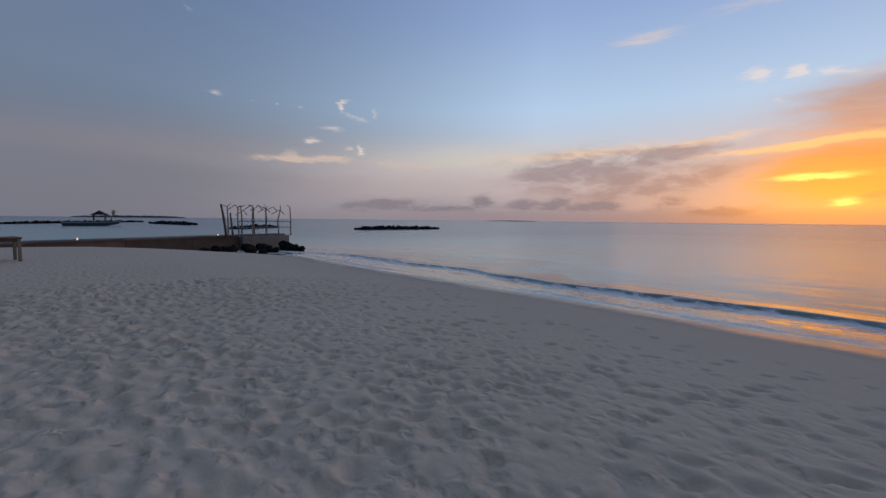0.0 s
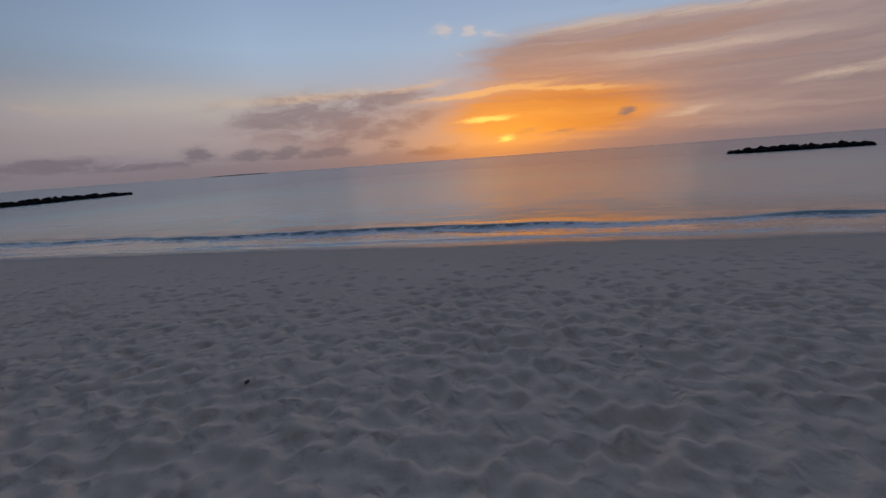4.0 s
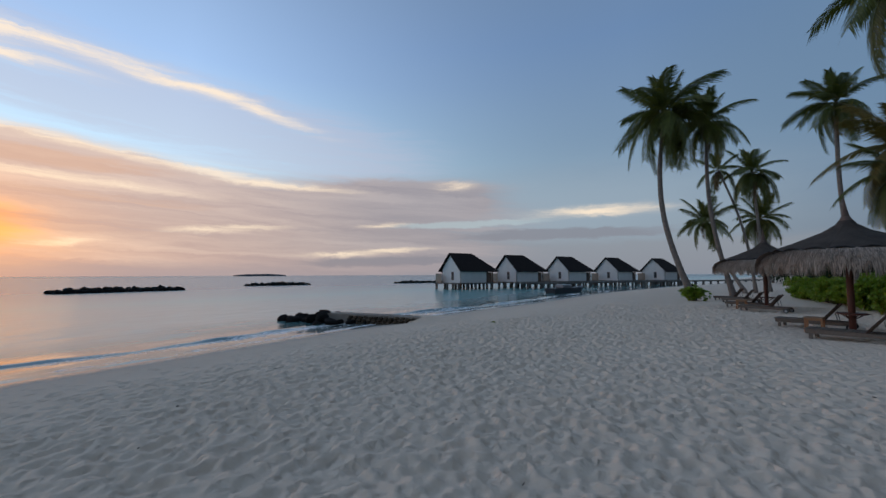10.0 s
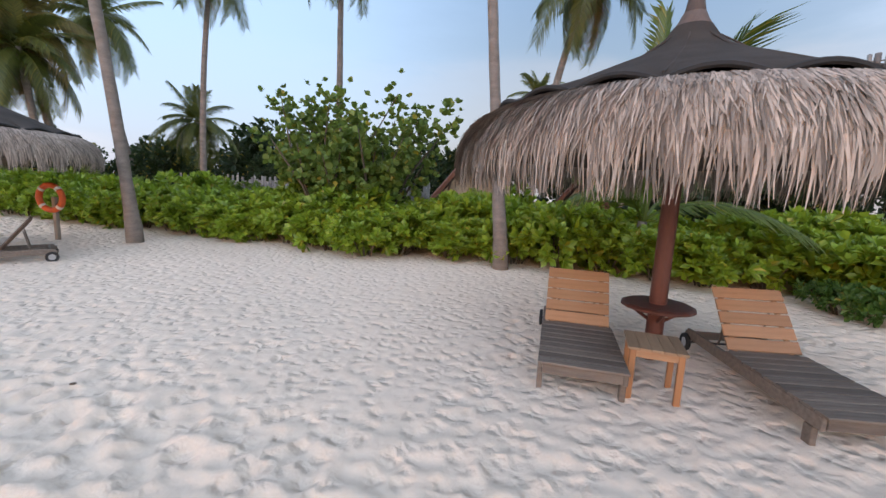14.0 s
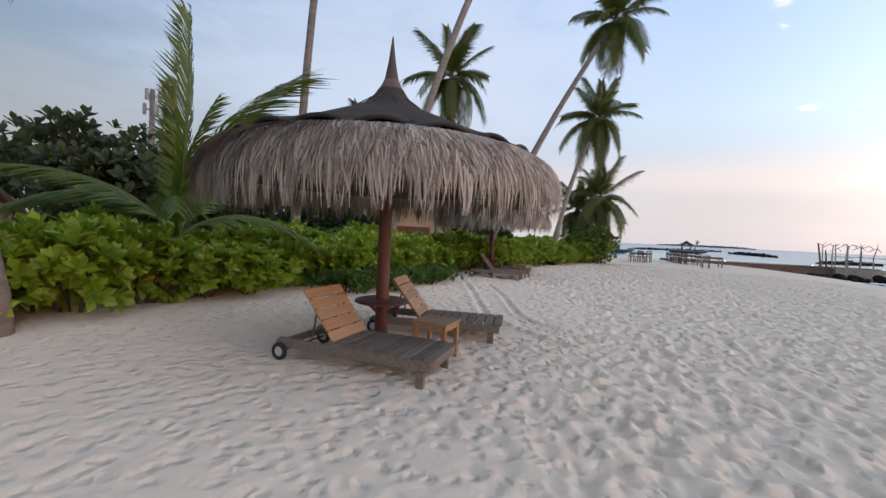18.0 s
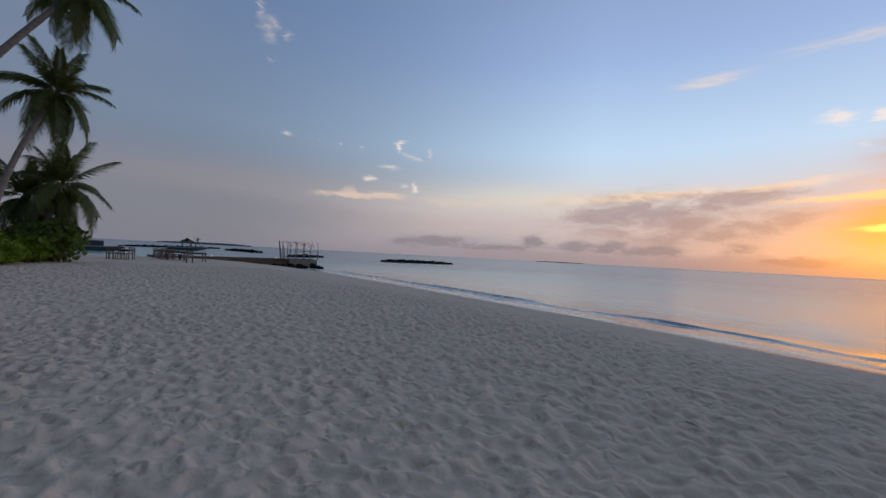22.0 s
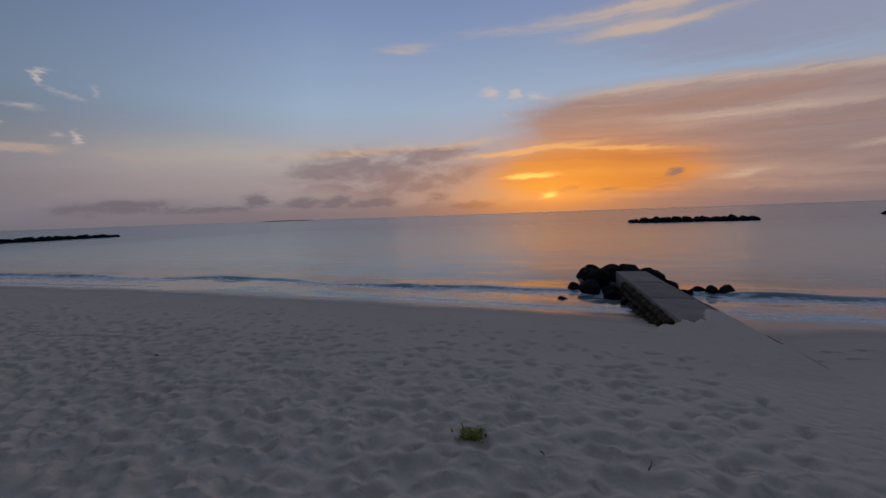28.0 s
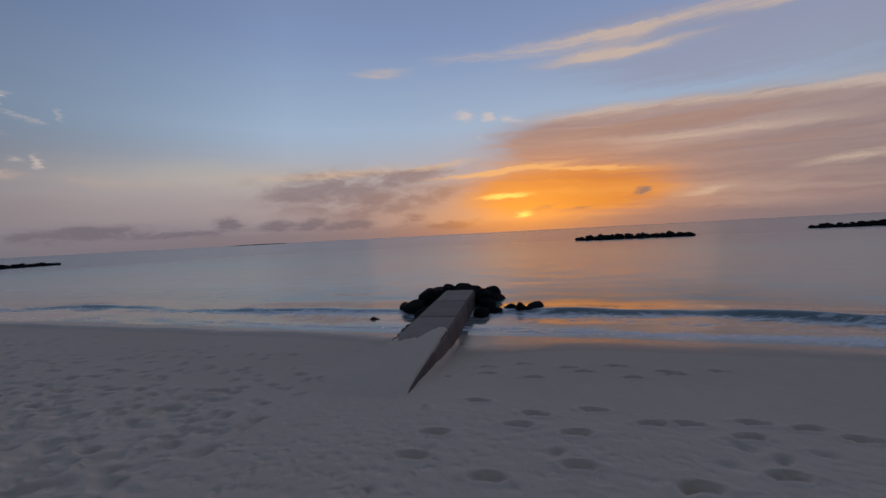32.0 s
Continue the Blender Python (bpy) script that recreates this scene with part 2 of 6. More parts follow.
sky = over(eroded(cream, fibre, 1.5, 0.02, 1.25), 0.85, sky, mixc(near_sun, (0.62, 0.50, 0.42), (1.0, 0.55, 0.2)))
# small white wisps: puffs at the bank's tip, the hook and its scraps, the high puff
white = total(patch(-8.0, 15.9, 1.2, 0.75), patch(-4.9, 15.5, 0.8, 0.6), op("MULTIPLY", patch(-5.4, 13.0, 0.6, 0.35), 0.6), patch(-1.2, 14.9, 1.8, 0.5, -0.1),
              patch(-58.3, 15.2, 0.55, 0.25, 0.4), patch(-58.95, 14.55, 0.32, 0.55), patch(-58.0, 13.75, 0.7, 0.25, -0.5), op("MULTIPLY", patch(-56.3, 13.15, 1.2, 0.26, -0.15), 0.8), op("MULTIPLY", patch(-54.2, 13.9, 0.35, 0.6, 0.5), 0.6),
              op("MULTIPLY", patch(-60.0, 11.8, 1.5, 0.3), 0.7), patch(-62.2, 10.15, 0.9, 0.3), patch(-56.3, 9.3, 0.35, 0.7), op("MULTIPLY", patch(-58.0, 9.5, 0.9, 0.3), 0.6),
              op("MULTIPLY", patch(-69.5, 14.4, 0.25, 0.14), 0.8), op("MULTIPLY", patch(-66.6, 14.4, 0.2, 0.12), 0.8), op("MULTIPLY", patch(-63.6, 14.2, 0.4, 0.14), 0.6), op("MULTIPLY", patch(-73.5, 14.6, 1.0, 0.3), 0.6))
sky = over(eroded(white, puff, 1.6, 0.05, 1.1), 0.66, sky, (0.66, 0.58, 0.55))
white2 = total(patch(-76.2, 26.2, 1.1, 1.2), op("MULTIPLY", patch(-77.6, 27.9, 0.5, 1.3), 0.7), patch(-73.9, 25.8, 0.45, 0.6), op("MULTIPLY", patch(-76.1, 23.0, 0.4, 0.4), 0.6))
sky = over(eroded(white2, puff, 1.8, 0.05, 1.2), 0.8, sky, (0.40, 0.37, 0.385))
pink = total(patch(-64.5, 7.75, 5.0, 0.4, 0.03), patch(-64.4, 8.4, 1.0, 0.55), patch(-60.0, 8.0, 1.5, 0.45), op("MULTIPLY", patch(-51, 7.6, 6, 0.8), 0.5))
sky = over(eroded(pink, puff, 1.6, 0.05, 1.1), 0.75, sky, (0.52, 0.41, 0.36))
# the sun itself, veiled
core = total(patch(-0.3, 2.25, 1.0, 0.36, 0.14), op("MULTIPLY", eroded(patch(-2.4, 4.95, 3.4, 0.36, 0.02), fibre, 0.8, 0.1, 0.9), 0.8))
sky = over(patch(-1, 3.2, 7, 2.6), 0.6, sky, (1.05, 0.40, 0.055))
sky = mixc(core, sky, (1.7, 0.9, 0.2))

# the whole sea side is lit up by the low sun
lit = wt.nodes.new("ShaderNodeVectorMath")
lit.operation = "SCALE"
wt.links.new(sky, lit.inputs[0])
wt.links.new(op("MULTIPLY_ADD", op("MULTIPLY", op("POWER", op("MAXIMUM", turn, 0.0), 1.2), op("EXPONENT", op("DIVIDE", op("ABSOLUTE", el0), -45.0))), 0.02, 1.0), lit.inputs["Scale"])
sky = lit.outputs[0]

nishita = wt.nodes.new("ShaderNodeTexSky")
nishita.sky_type, nishita.sun_disc = "NISHITA", False
nishita.sun_elevation, nishita.sun_rotation = radians(2.1), radians(0.0)
bg_clear = wt.nodes.new("ShaderNodeBackground")
bg_clear.inputs["Strength"].default_value = 0.008
wt.links.new(nishita.outputs[0], bg_clear.inputs["Color"])
bg_cloud = wt.nodes.new("ShaderNodeBackground")
bg_cloud.inputs["Strength"].default_value = 1.05
wt.links.new(sky, bg_cloud.inputs["Color"])
both = wt.nodes.new("ShaderNodeAddShader")
wt.links.new(bg_clear.outputs[0], both.inputs[0])
wt.links.new(bg_cloud.outputs[0], both.inputs[1])
wo = wt.nodes.new("ShaderNodeOutputWorld")
wt.links.new(both.outputs[0], wo.inputs["Surface"])

sun = new("sun", bpy.data.lights.new("sun", "SUN"))
sun.data.energy, sun.data.angle, sun.data.color = 0.05, radians(45), (1.0, 0.5, 0.2)
sun.matrix_world = look((0, 300, 16), (0, 0, 0))


# ---- materials ----
def material(name):
    m = bpy.data.materials.new(name)
    m.use_nodes = True
    t = m.node_tree
    return m, t, t.nodes["Principled BSDF"]


def rough_stuff(name, dark, light, rough=0.7, scale=4.0, fine=60.0, bump=0.25, depth=0.01, stretch=(1, 1, 1), spread=0.25, metal=0.0, island=False):
    """Two colours mixed at two scales, varied from piece to piece, with a fine relief."""
    m, t, b = material(name)
    co = t.nodes.new("ShaderNodeTexCoord").outputs["Object"]
    mp = t.nodes.new("ShaderNodeMapping")
    mp.inputs["Scale"].default_value = stretch
    t.links.new(co, mp.inputs[0])
    v = mp.outputs[0]
    f1, f2 = noise_fac(v, scale, 5.0, tree=t), noise_fac(v, fine, 3.0, tree=t)
    f = op("ADD", op("MULTIPLY", f1, 0.7, tree=t), op("MULTIPLY", f2, 0.45, tree=t), tree=t)
    f = op("MULTIPLY", op("SUBTRACT", f, 0.28, tree=t), 1.7, tree=t, clamp=True)
    if island:
        r = t.nodes.new("ShaderNodeNewGeometry").outputs["Random Per Island"]
    else:
        r = t.nodes.new("ShaderNodeObjectInfo").outputs["Random"]
    c = mixc(f, dark, light, tree=t)
    k = op("ADD", op("MULTIPLY", r, 2 * spread, tree=t), 1.0 - spread, tree=t)
    vm = t.nodes.new("ShaderNodeVectorMath")
    vm.operation = "SCALE"
    t.links.new(c, vm.inputs[0])
    t.links.new(k, vm.inputs["Scale"])
    t.links.new(vm.outputs[0], b.inputs["Base Color"])
    b.inputs["Metallic"].default_value = metal
    t.links.new(op("ADD", op("MULTIPLY", f2, 0.25, tree=t), rough - 0.12, tree=t, clamp=True), b.inputs["Roughness"])
    bp = t.nodes.new("ShaderNodeBump")
    bp.inputs["Strength"].default_value, bp.inputs["Distance"].default_value = bump, depth
    t.links.new(op("ADD", f1, op("MULTIPLY", f2, 0.6, tree=t), tree=t), bp.inputs["Height"])
    t.links.new(bp.outputs[0], b.inputs["Normal"])
    return m


def leafy(name, dark, light, rough=0.45):
    m, t, b = material(name)
    r = t.nodes.new("ShaderNodeNewGeometry").outputs["Random Per Island"]
    co = t.nodes.new("ShaderNodeTexCoord").outputs["Object"]
    f = op("ADD", op("MULTIPLY", r, 0.6, tree=t), op("MULTIPLY", noise_fac(co, 1.6, 3.0, tree=t), 0.5, tree=t), tree=t, clamp=True)
    c = mixc(f, dark, light, tree=t)
    c = mixc(op("MULTIPLY", op("GREATER_THAN", r, 0.965, tree=t), 0.7, tree=t), c, (0.34, 0.26, 0.03), tree=t)
    t.links.new(c, b.inputs["Base Color"])
    b.inputs["Roughness"].default_value = rough
    tr = t.nodes.new("ShaderNodeBsdfTranslucent")
    t.links.new(c, tr.inputs[0])
    mx = t.nodes.new("ShaderNodeMixShader")
    mx.inputs[0].default_value = 0.3
    t.links.new(b.outputs[0], mx.inputs[1])
    t.links.new(tr.outputs[0], mx.inputs[2])
    t.links.new(mx.outputs[0], t.nodes["Material Output"].inputs[0])
    return m


SEA_Z = 0.0


def sand_material():
    m, t, b = material("coral_sand")
    g = t.nodes.new("ShaderNodeNewGeometry")
    p = g.outputs["Position"]
    s = t.nodes.new("ShaderNodeSeparateXYZ")
    t.links.new(p, s.inputs[0])
    f1, f2, f3 = noise_fac(p, 0.35, 4.0, tree=t), noise_fac(p, 5.0, 5.0, tree=t), noise_fac(p, 240.0, 2.0, tree=t)
    c = mixc(op("ADD", op("MULTIPLY", f1, 0.5, tree=t), op("MULTIPLY", f2, 0.5, tree=t), tree=t), (0.705, 0.562, 0.438), (0.87, 0.733, 0.6), tree=t)
    c = mixc(op("MULTIPLY", op("LESS_THAN", f3, 0.33, tree=t), 0.5, tree=t), c, (0.2, 0.16, 0.13), tree=t)
    # the damp band above the water, and the wet edge
    lift = op("ADD", s.outputs[2], op("MULTIPLY", op("SUBTRACT", f1, 0.5, tree=t), 0.12, tree=t), tree=t)
    damp = op("SUBTRACT", 1.0, op("DIVIDE", op("SUBTRACT", lift, 0.2, tree=t), 0.45, tree=t, clamp=True), tree=t)
    wet = op("SUBTRACT", 1.0, op("DIVIDE", op("SUBTRACT", lift, 0.075, tree=t), 0.08, tree=t, clamp=True), tree=t)
    c = mixc(op("MULTIPLY", damp, 0.18, tree=t), c, (0.27, 0.225, 0.19), tree=t)
    c = mixc(op("MULTIPLY", wet, 0.6, tree=t), c, (0.17, 0.14, 0.12), tree=t)
    t.links.new(c, b.inputs["Base Color"])
    t.links.new(op("SUBTRACT", 0.95, op("MULTIPLY", wet, 0.68, tree=t), tree=t), b.inputs["Roughness"])
    b.inputs["Specular IOR Level"].default_value = 0.35
    b.inputs["Diffuse Roughness"].default_value = 0.2
    bp = t.nodes.new("ShaderNodeBump")
    bp.inputs["Distance"].default_value = 0.03
    t.links.new(op("SUBTRACT", 0.75, op("MULTIPLY", damp, 0.65, tree=t), tree=t), bp.inputs["Strength"])
    # small scoops between the footprints, dying out on the smooth sand near the water
    wob = t.nodes.new("ShaderNodeTexNoise")
    wob.inputs["Scale"].default_value, wob.inputs["Detail"].default_value = 6.0, 3.0
    t.links.new(p, wob.inputs["Vector"])
    shift = t.nodes.new("ShaderNodeVectorMath")
    shift.operation = "MULTIPLY_ADD"
    t.links.new(wob.outputs["Color"], shift.inputs[0])
    shift.inputs[1].default_value = (0.14, 0.14, 0.0)
    t.links.new(p, shift.inputs[2])
    flat = t.nodes.new("ShaderNodeMapping")
    flat.inputs["Scale"].default_value = (1.0, 1.0, 0.0)
    t.links.new(shift.outputs[0], flat.inputs[0])
    cell = t.nodes.new("ShaderNodeTexVoronoi")
    cell.feature = "SMOOTH_F1"
    cell.inputs["Smoothness"].default_value = 0.22
    cell.inputs["Scale"].default_value = 7.6
    t.links.new(flat.outputs[0], cell.inputs["Vector"])
    bowl = op("MULTIPLY", op("SMOOTH_MIN", cell.outputs["Distance"], 0.5, 0.3, tree=t), op("DIVIDE", op("SUBTRACT", lift, 0.5, tree=t), 0.35, tree=t, clamp=True), tree=t)
    rel = op("ADD", op("MULTIPLY_ADD", bowl, 3.4, op("MULTIPLY", noise_fac(p, 11.0, 6.0, tree=t), 0.5, tree=t), tree=t), op("MULTIPLY", f3, 0.08, tree=t), tree=t)
    t.links.new(rel, bp.inputs["Height"])
    t.links.new(bp.outputs[0], b.inputs["Normal"])
    return m


def sea_material():
    m, t, b = material("sea_water")
    g = t.nodes.new("ShaderNodeNewGeometry")
    p = g.outputs["Position"]
    at = t.nodes.new("ShaderNodeAttribute")
    at.attribute_name = "shore"
    sh = t.nodes.new("ShaderNodeSeparateColor")
    t.links.new(at.outputs["Color"], sh.inputs[0])
    foam_amount, shallow = sh.outputs[0], sh.outputs[1]
    # the dark stop at 0.86 paints in the dark reflection on the breaker's front
    c = ramp(shallow, ((0.0, (0.15, 0.30, 0.35)), (0.45, (0.17, 0.51, 0.53)), (0.76, (0.27, 0.50, 0.50)), (0.86, (0.08, 0.19, 0.20)), (0.925, (0.24, 0.28, 0.27))), t)
    mp = t.nodes.new("ShaderNodeMapping")
    mp.inputs["Scale"].default_value = (0.55, 1.5, 1.0)
    t.links.new(p, mp.inputs[0])
    lace = noise_fac(mp.outputs[0], 2.4, 7.0, 0.65, tree=t, warp=1.2)
    fm = op("MULTIPLY", op("SUBTRACT", op("ADD", op("MULTIPLY", lace, 2.0, tree=t), op("MULTIPLY", foam_amount, 1.15, tree=t), tree=t), 1.5, tree=t), 4.0, tree=t, clamp=True)
    fm = op("MULTIPLY", fm, op("MULTIPLY", foam_amount, 9.0, tree=t, clamp=True), tree=t)
    c = mixc(fm, c, (0.88, 0.89, 0.9), tree=t)
    t.links.new(c, b.inputs["Base Color"])
    # thin glossy swash inshore; offshore the fine chop spreads the mirror image
    spread = op("MULTIPLY_ADD", op("SUBTRACT", 1.0, at.outputs["Alpha"], tree=t), 0.11, op("MULTIPLY_ADD", sh.outputs[2], 0.07, 0.07, tree=t), tree=t)
    t.links.new(op("ADD", spread, op("MULTIPLY", fm, 0.42, tree=t), tree=t), b.inputs["Roughness"])
    b.inputs["IOR"].default_value = 1.33
    off = t.nodes.new("ShaderNodeVectorMath")
    off.operation = "LENGTH"
    t.links.new(p, off.inputs[0])
    far = op("DIVIDE", op("SUBTRACT", off.outputs["Value"], 120.0, tree=t), 700.0, tree=t, clamp=True)
    t.links.new(op("MULTIPLY_ADD", far, -0.55, 1.0, tree=t), b.inputs["Specular IOR Level"])
    h = op("ADD", noise_fac(mp.outputs[0], 0.35, 3.0, tree=t), op("MULTIPLY", noise_fac(mp.outputs[0], 1.6, 5.0, tree=t), 0.3, tree=t), tree=t)
    bp = t.nodes.new("ShaderNodeBump")
    bp.inputs["Distance"].default_value = 0.12
    t.links.new(op("MULTIPLY", at.outputs["Alpha"], 0.14, tree=t), bp.inputs["Strength"])
    t.links.new(h, bp.inputs["Height"])
    # chop: facets that lean a little every way, the same near and far
    ch = t.nodes.new("ShaderNodeTexNoise")
    ch.inputs["Scale"].default_value, ch.inputs["Detail"].default_value = 0.9, 4.0
    t.links.new(mp.outputs[0], ch.inputs["Vector"])
    lean = t.nodes.new("ShaderNodeVectorMath")
    lean.operation = "SUBTRACT"
    t.links.new(ch.outputs["Color"], lean.inputs[0])
    lean.inputs[1].default_value = (0.5, 0.53, 0.5)
    scl = t.nodes.new("ShaderNodeVectorMath")
    scl.operation = "MULTIPLY"
    t.links.new(lean.outputs[0], scl.inputs[0])
    scl.inputs[1].default_value = (0.12, 0.19, 0.0)
    # far out the facets are too small to tell apart: the roughness takes over
    fade = t.nodes.new("ShaderNodeVectorMath")
    fade.operation = "SCALE"
    t.links.new(scl.outputs[0], fade.inputs[0])
    t.links.new(at.outputs["Alpha"], fade.inputs["Scale"])
    add = t.nodes.new("ShaderNodeVectorMath")
    add.operation = "ADD"
    t.links.new(bp.outputs[0], add.inputs[0])
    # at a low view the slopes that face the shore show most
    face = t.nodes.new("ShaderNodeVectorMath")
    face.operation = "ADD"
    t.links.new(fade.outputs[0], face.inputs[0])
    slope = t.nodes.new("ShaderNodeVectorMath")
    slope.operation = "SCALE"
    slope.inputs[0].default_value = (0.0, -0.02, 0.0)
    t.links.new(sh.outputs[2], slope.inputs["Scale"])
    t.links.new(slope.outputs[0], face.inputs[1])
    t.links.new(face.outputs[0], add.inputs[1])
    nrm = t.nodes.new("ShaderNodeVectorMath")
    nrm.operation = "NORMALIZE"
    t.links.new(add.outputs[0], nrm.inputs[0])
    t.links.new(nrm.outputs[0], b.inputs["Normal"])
    return m


SAND = sand_material()
SEA = sea_material()
THATCH = rough_stuff("dry_palm_thatch", (0.21, 0.165, 0.135), (0.49, 0.40, 0.33), 0.85, 3.0, 50.0, 0.3, 0.01, (1, 1, 0.2), 0.58, island=True)
# darker copy of the thatch: the canopy's inner shade is in its colour
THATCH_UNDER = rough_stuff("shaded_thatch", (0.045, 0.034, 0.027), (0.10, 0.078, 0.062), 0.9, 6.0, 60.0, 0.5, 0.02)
CAP = rough_stuff("dark_cap_mesh", (0.045, 0.038, 0.034), (0.105, 0.088, 0.076), 0.92, 3.0, 90.0, 0.5, 0.01)
ROPE = rough_stuff("black_rim_rope", (0.012, 0.011, 0.011), (0.03, 0.028, 0.026), 0.85, 10.0, 90.0, 0.4, 0.005)
FINIAL = rough_stuff("weathered_finial", (0.075, 0.05, 0.04), (0.17, 0.12, 0.1), 0.8, 6.0, 70.0, 0.4, 0.01, (1, 1, 0.3))
MAHOGANY = rough_stuff("red_brown_timber", (0.07, 0.022, 0.015), (0.15, 0.05, 0.032), 0.55, 2.5, 40.0, 0.3, 0.006, (6, 6, 0.7))
TEAK = rough_stuff("oiled_teak", (0.30, 0.15, 0.075), (0.48, 0.275, 0.15), 0.55, 3.0, 45.0, 0.25, 0.004, (0.9, 9, 9), 0.14)
GREYWOOD = rough_stuff("weathered_grey_teak", (0.085, 0.064, 0.05), (0.25, 0.2, 0.16), 0.8, 3.0, 50.0, 0.4, 0.005, (0.9, 9, 9), 0.22)
TABLETOP = rough_stuff("worn_teak_top", (0.24, 0.145, 0.085), (0.41, 0.265, 0.16), 0.7, 3.0, 45.0, 0.3, 0.004, (9, 0.9, 9), 0.12)
TEAK_Z = rough_stuff("teak_upright", (0.28, 0.115, 0.045), (0.46, 0.22, 0.1), 0.55, 3.0, 45.0, 0.25, 0.004, (9, 9, 0.9), 0.12)
RUBBER = rough_stuff("black_rubber", (0.012, 0.012, 0.012), (0.03, 0.03, 0.03), 0.7, 8.0, 90.0, 0.2, 0.003)
GREYPLASTIC = rough_stuff("grey_plastic", (0.35, 0.35, 0.35), (0.5, 0.5, 0.49), 0.5, 8.0, 90.0, 0.1, 0.002)
TRUNK = rough_stuff("palm_bark", (0.12, 0.095, 0.08), (0.33, 0.275, 0.235), 0.85, 2.0, 22.0, 0.6, 0.02, (1.5, 1.5, 4), 0.2)
STEM = rough_stuff("woody_stem", (0.06, 0.045, 0.03), (0.16, 0.125, 0.09), 0.85, 4.0, 40.0, 0.5, 0.01)
HEDGE = leafy("shore_shrub_leaf", (0.10, 0.19, 0.02), (0.34, 0.46, 0.05), 0.36)
CREEPER = leafy("creeper_leaf", (0.035, 0.09, 0.014), (0.09, 0.18, 0.03))
FROND = leafy("coconut_frond", (0.04, 0.062, 0.012), (0.15, 0.165, 0.03), 0.5)
FROND_YOUNG = leafy("young_frond", (0.04, 0.08, 0.011), (0.15, 0.2, 0.03), 0.45)
FROND_OLIVE = leafy("yellowing_frond", (0.085, 0.072, 0.016), (0.23, 0.185, 0.045), 0.55)
FROND_DRY = leafy("dry_frond", (0.13, 0.08, 0.04), (0.26, 0.17, 0.08), 0.7)
DARKLEAF = leafy("dark_shrub_leaf", (0.012, 0.028, 0.008), (0.04, 0.075, 0.02), 0.55)
GREYLEAF = leafy("grey_green_leaf", (0.04, 0.062, 0.03), (0.11, 0.14, 0.07), 0.55)
BROADLEAF = leafy("sea_hibiscus_leaf", (0.07, 0.13, 0.024), (0.2, 0.29, 0.06), 0.5)
ROCK = rough_stuff("wet_black_rock", (0.006, 0.0055, 0.0055), (0.022, 0.02, 0.019), 0.9, 2.0, 25.0, 0.8, 0.05)
CONCRETE = rough_stuff("stained_concrete", (0.19, 0.15, 0.125), (0.37, 0.315, 0.265), 0.85, 1.6, 35.0, 0.5, 0.015)
CONCRETE_RED = rough_stuff("rust_stained_concrete", (0.10, 0.068, 0.06), (0.2, 0.14, 0.125), 0.85, 1.6, 35.0, 0.5, 0.015)
BAG = rough_stuff("old_sandbag", (0.05, 0.035, 0.024), (0.12, 0.09, 0.06), 0.95, 6.0, 60.0, 0.6, 0.02)
WHITEWALL = rough_stuff("white_render", (0.66, 0.65, 0.63), (0.82, 0.8, 0.77), 0.85, 1.0, 30.0, 0.15, 0.01, spread=0.05)
ROOFDARK = rough_stuff("dark_shingle", (0.014, 0.011, 0.011), (0.035, 0.028, 0.027), 0.85, 3.0, 30.0, 0.5, 0.03)
for dull in (ROOFDARK, CAP, ROCK, BAG):
    dull.node_tree.nodes["Principled BSDF"].inputs["Specular IOR Level"].default_value = 0.12
BROWNWOOD = rough_stuff("brown_timber", (0.085, 0.05, 0.035), (0.19, 0.12, 0.085), 0.75, 2.0, 30.0, 0.35, 0.01)
PALEWOOD = rough_stuff("pale_weathered_timber", (0.22, 0.165, 0.125), (0.40, 0.32, 0.26), 0.8, 2.0, 30.0, 0.3, 0.01)
DECKGREY = rough_stuff("grey_jetty_timber", (0.10, 0.085, 0.075), (0.2, 0.175, 0.155), 0.85, 2.0, 30.0, 0.4, 0.01)
CREAMWALL = rough_stuff("cream_render", (0.50, 0.36, 0.24), (0.64, 0.48, 0.34), 0.85, 1.5, 30.0, 0.15, 0.01)
TILE = rough_stuff("brown_roof_shingle", (0.06, 0.035, 0.028), (0.14, 0.085, 0.065), 0.85, 3.0, 30.0, 0.5, 0.03)
REDWOOD = rough_stuff("red_stained_timber", (0.14, 0.05, 0.03), (0.26, 0.10, 0.06), 0.65, 2.0, 30.0, 0.3, 0.01)
FENCE = rough_stuff("silver_grey_fence", (0.17, 0.165, 0.16), (0.33, 0.32, 0.31), 0.9, 2.0, 30.0, 0.4, 0.01, (6, 6, 0.6))
ORANGE = rough_stuff("orange_buoy_foam", (0.75, 0.11, 0.025), (0.85, 0.17, 0.045), 0.5, 6.0, 60.0, 0.1, 0.003)
WHITEBAND = rough_stuff("white_reflective_band", (0.6, 0.55, 0.5), (0.75, 0.72, 0.68), 0.5, 6.0, 60.0, 0.1, 0.003)
ISLAND = rough_stuff("far_island_green", (0.05, 0.06, 0.075), (0.075, 0.085, 0.10), 0.9, 0.02, 0.2, 0.2, 1.0)
BOATWHITE = rough_stuff("boat_gelcoat", (0.25, 0.26, 0.28), (0.38, 0.39, 0.41), 0.4, 1.0, 20.0, 0.05, 0.005)
BOATDARK = rough_stuff("boat_dark", (0.03, 0.032, 0.036), (0.06, 0.062, 0.07), 0.5, 1.0, 20.0, 0.05, 0.005)
WEED = leafy("seaweed", (0.15, 0.17, 0.012), (0.34, 0.35, 0.03), 0.4)
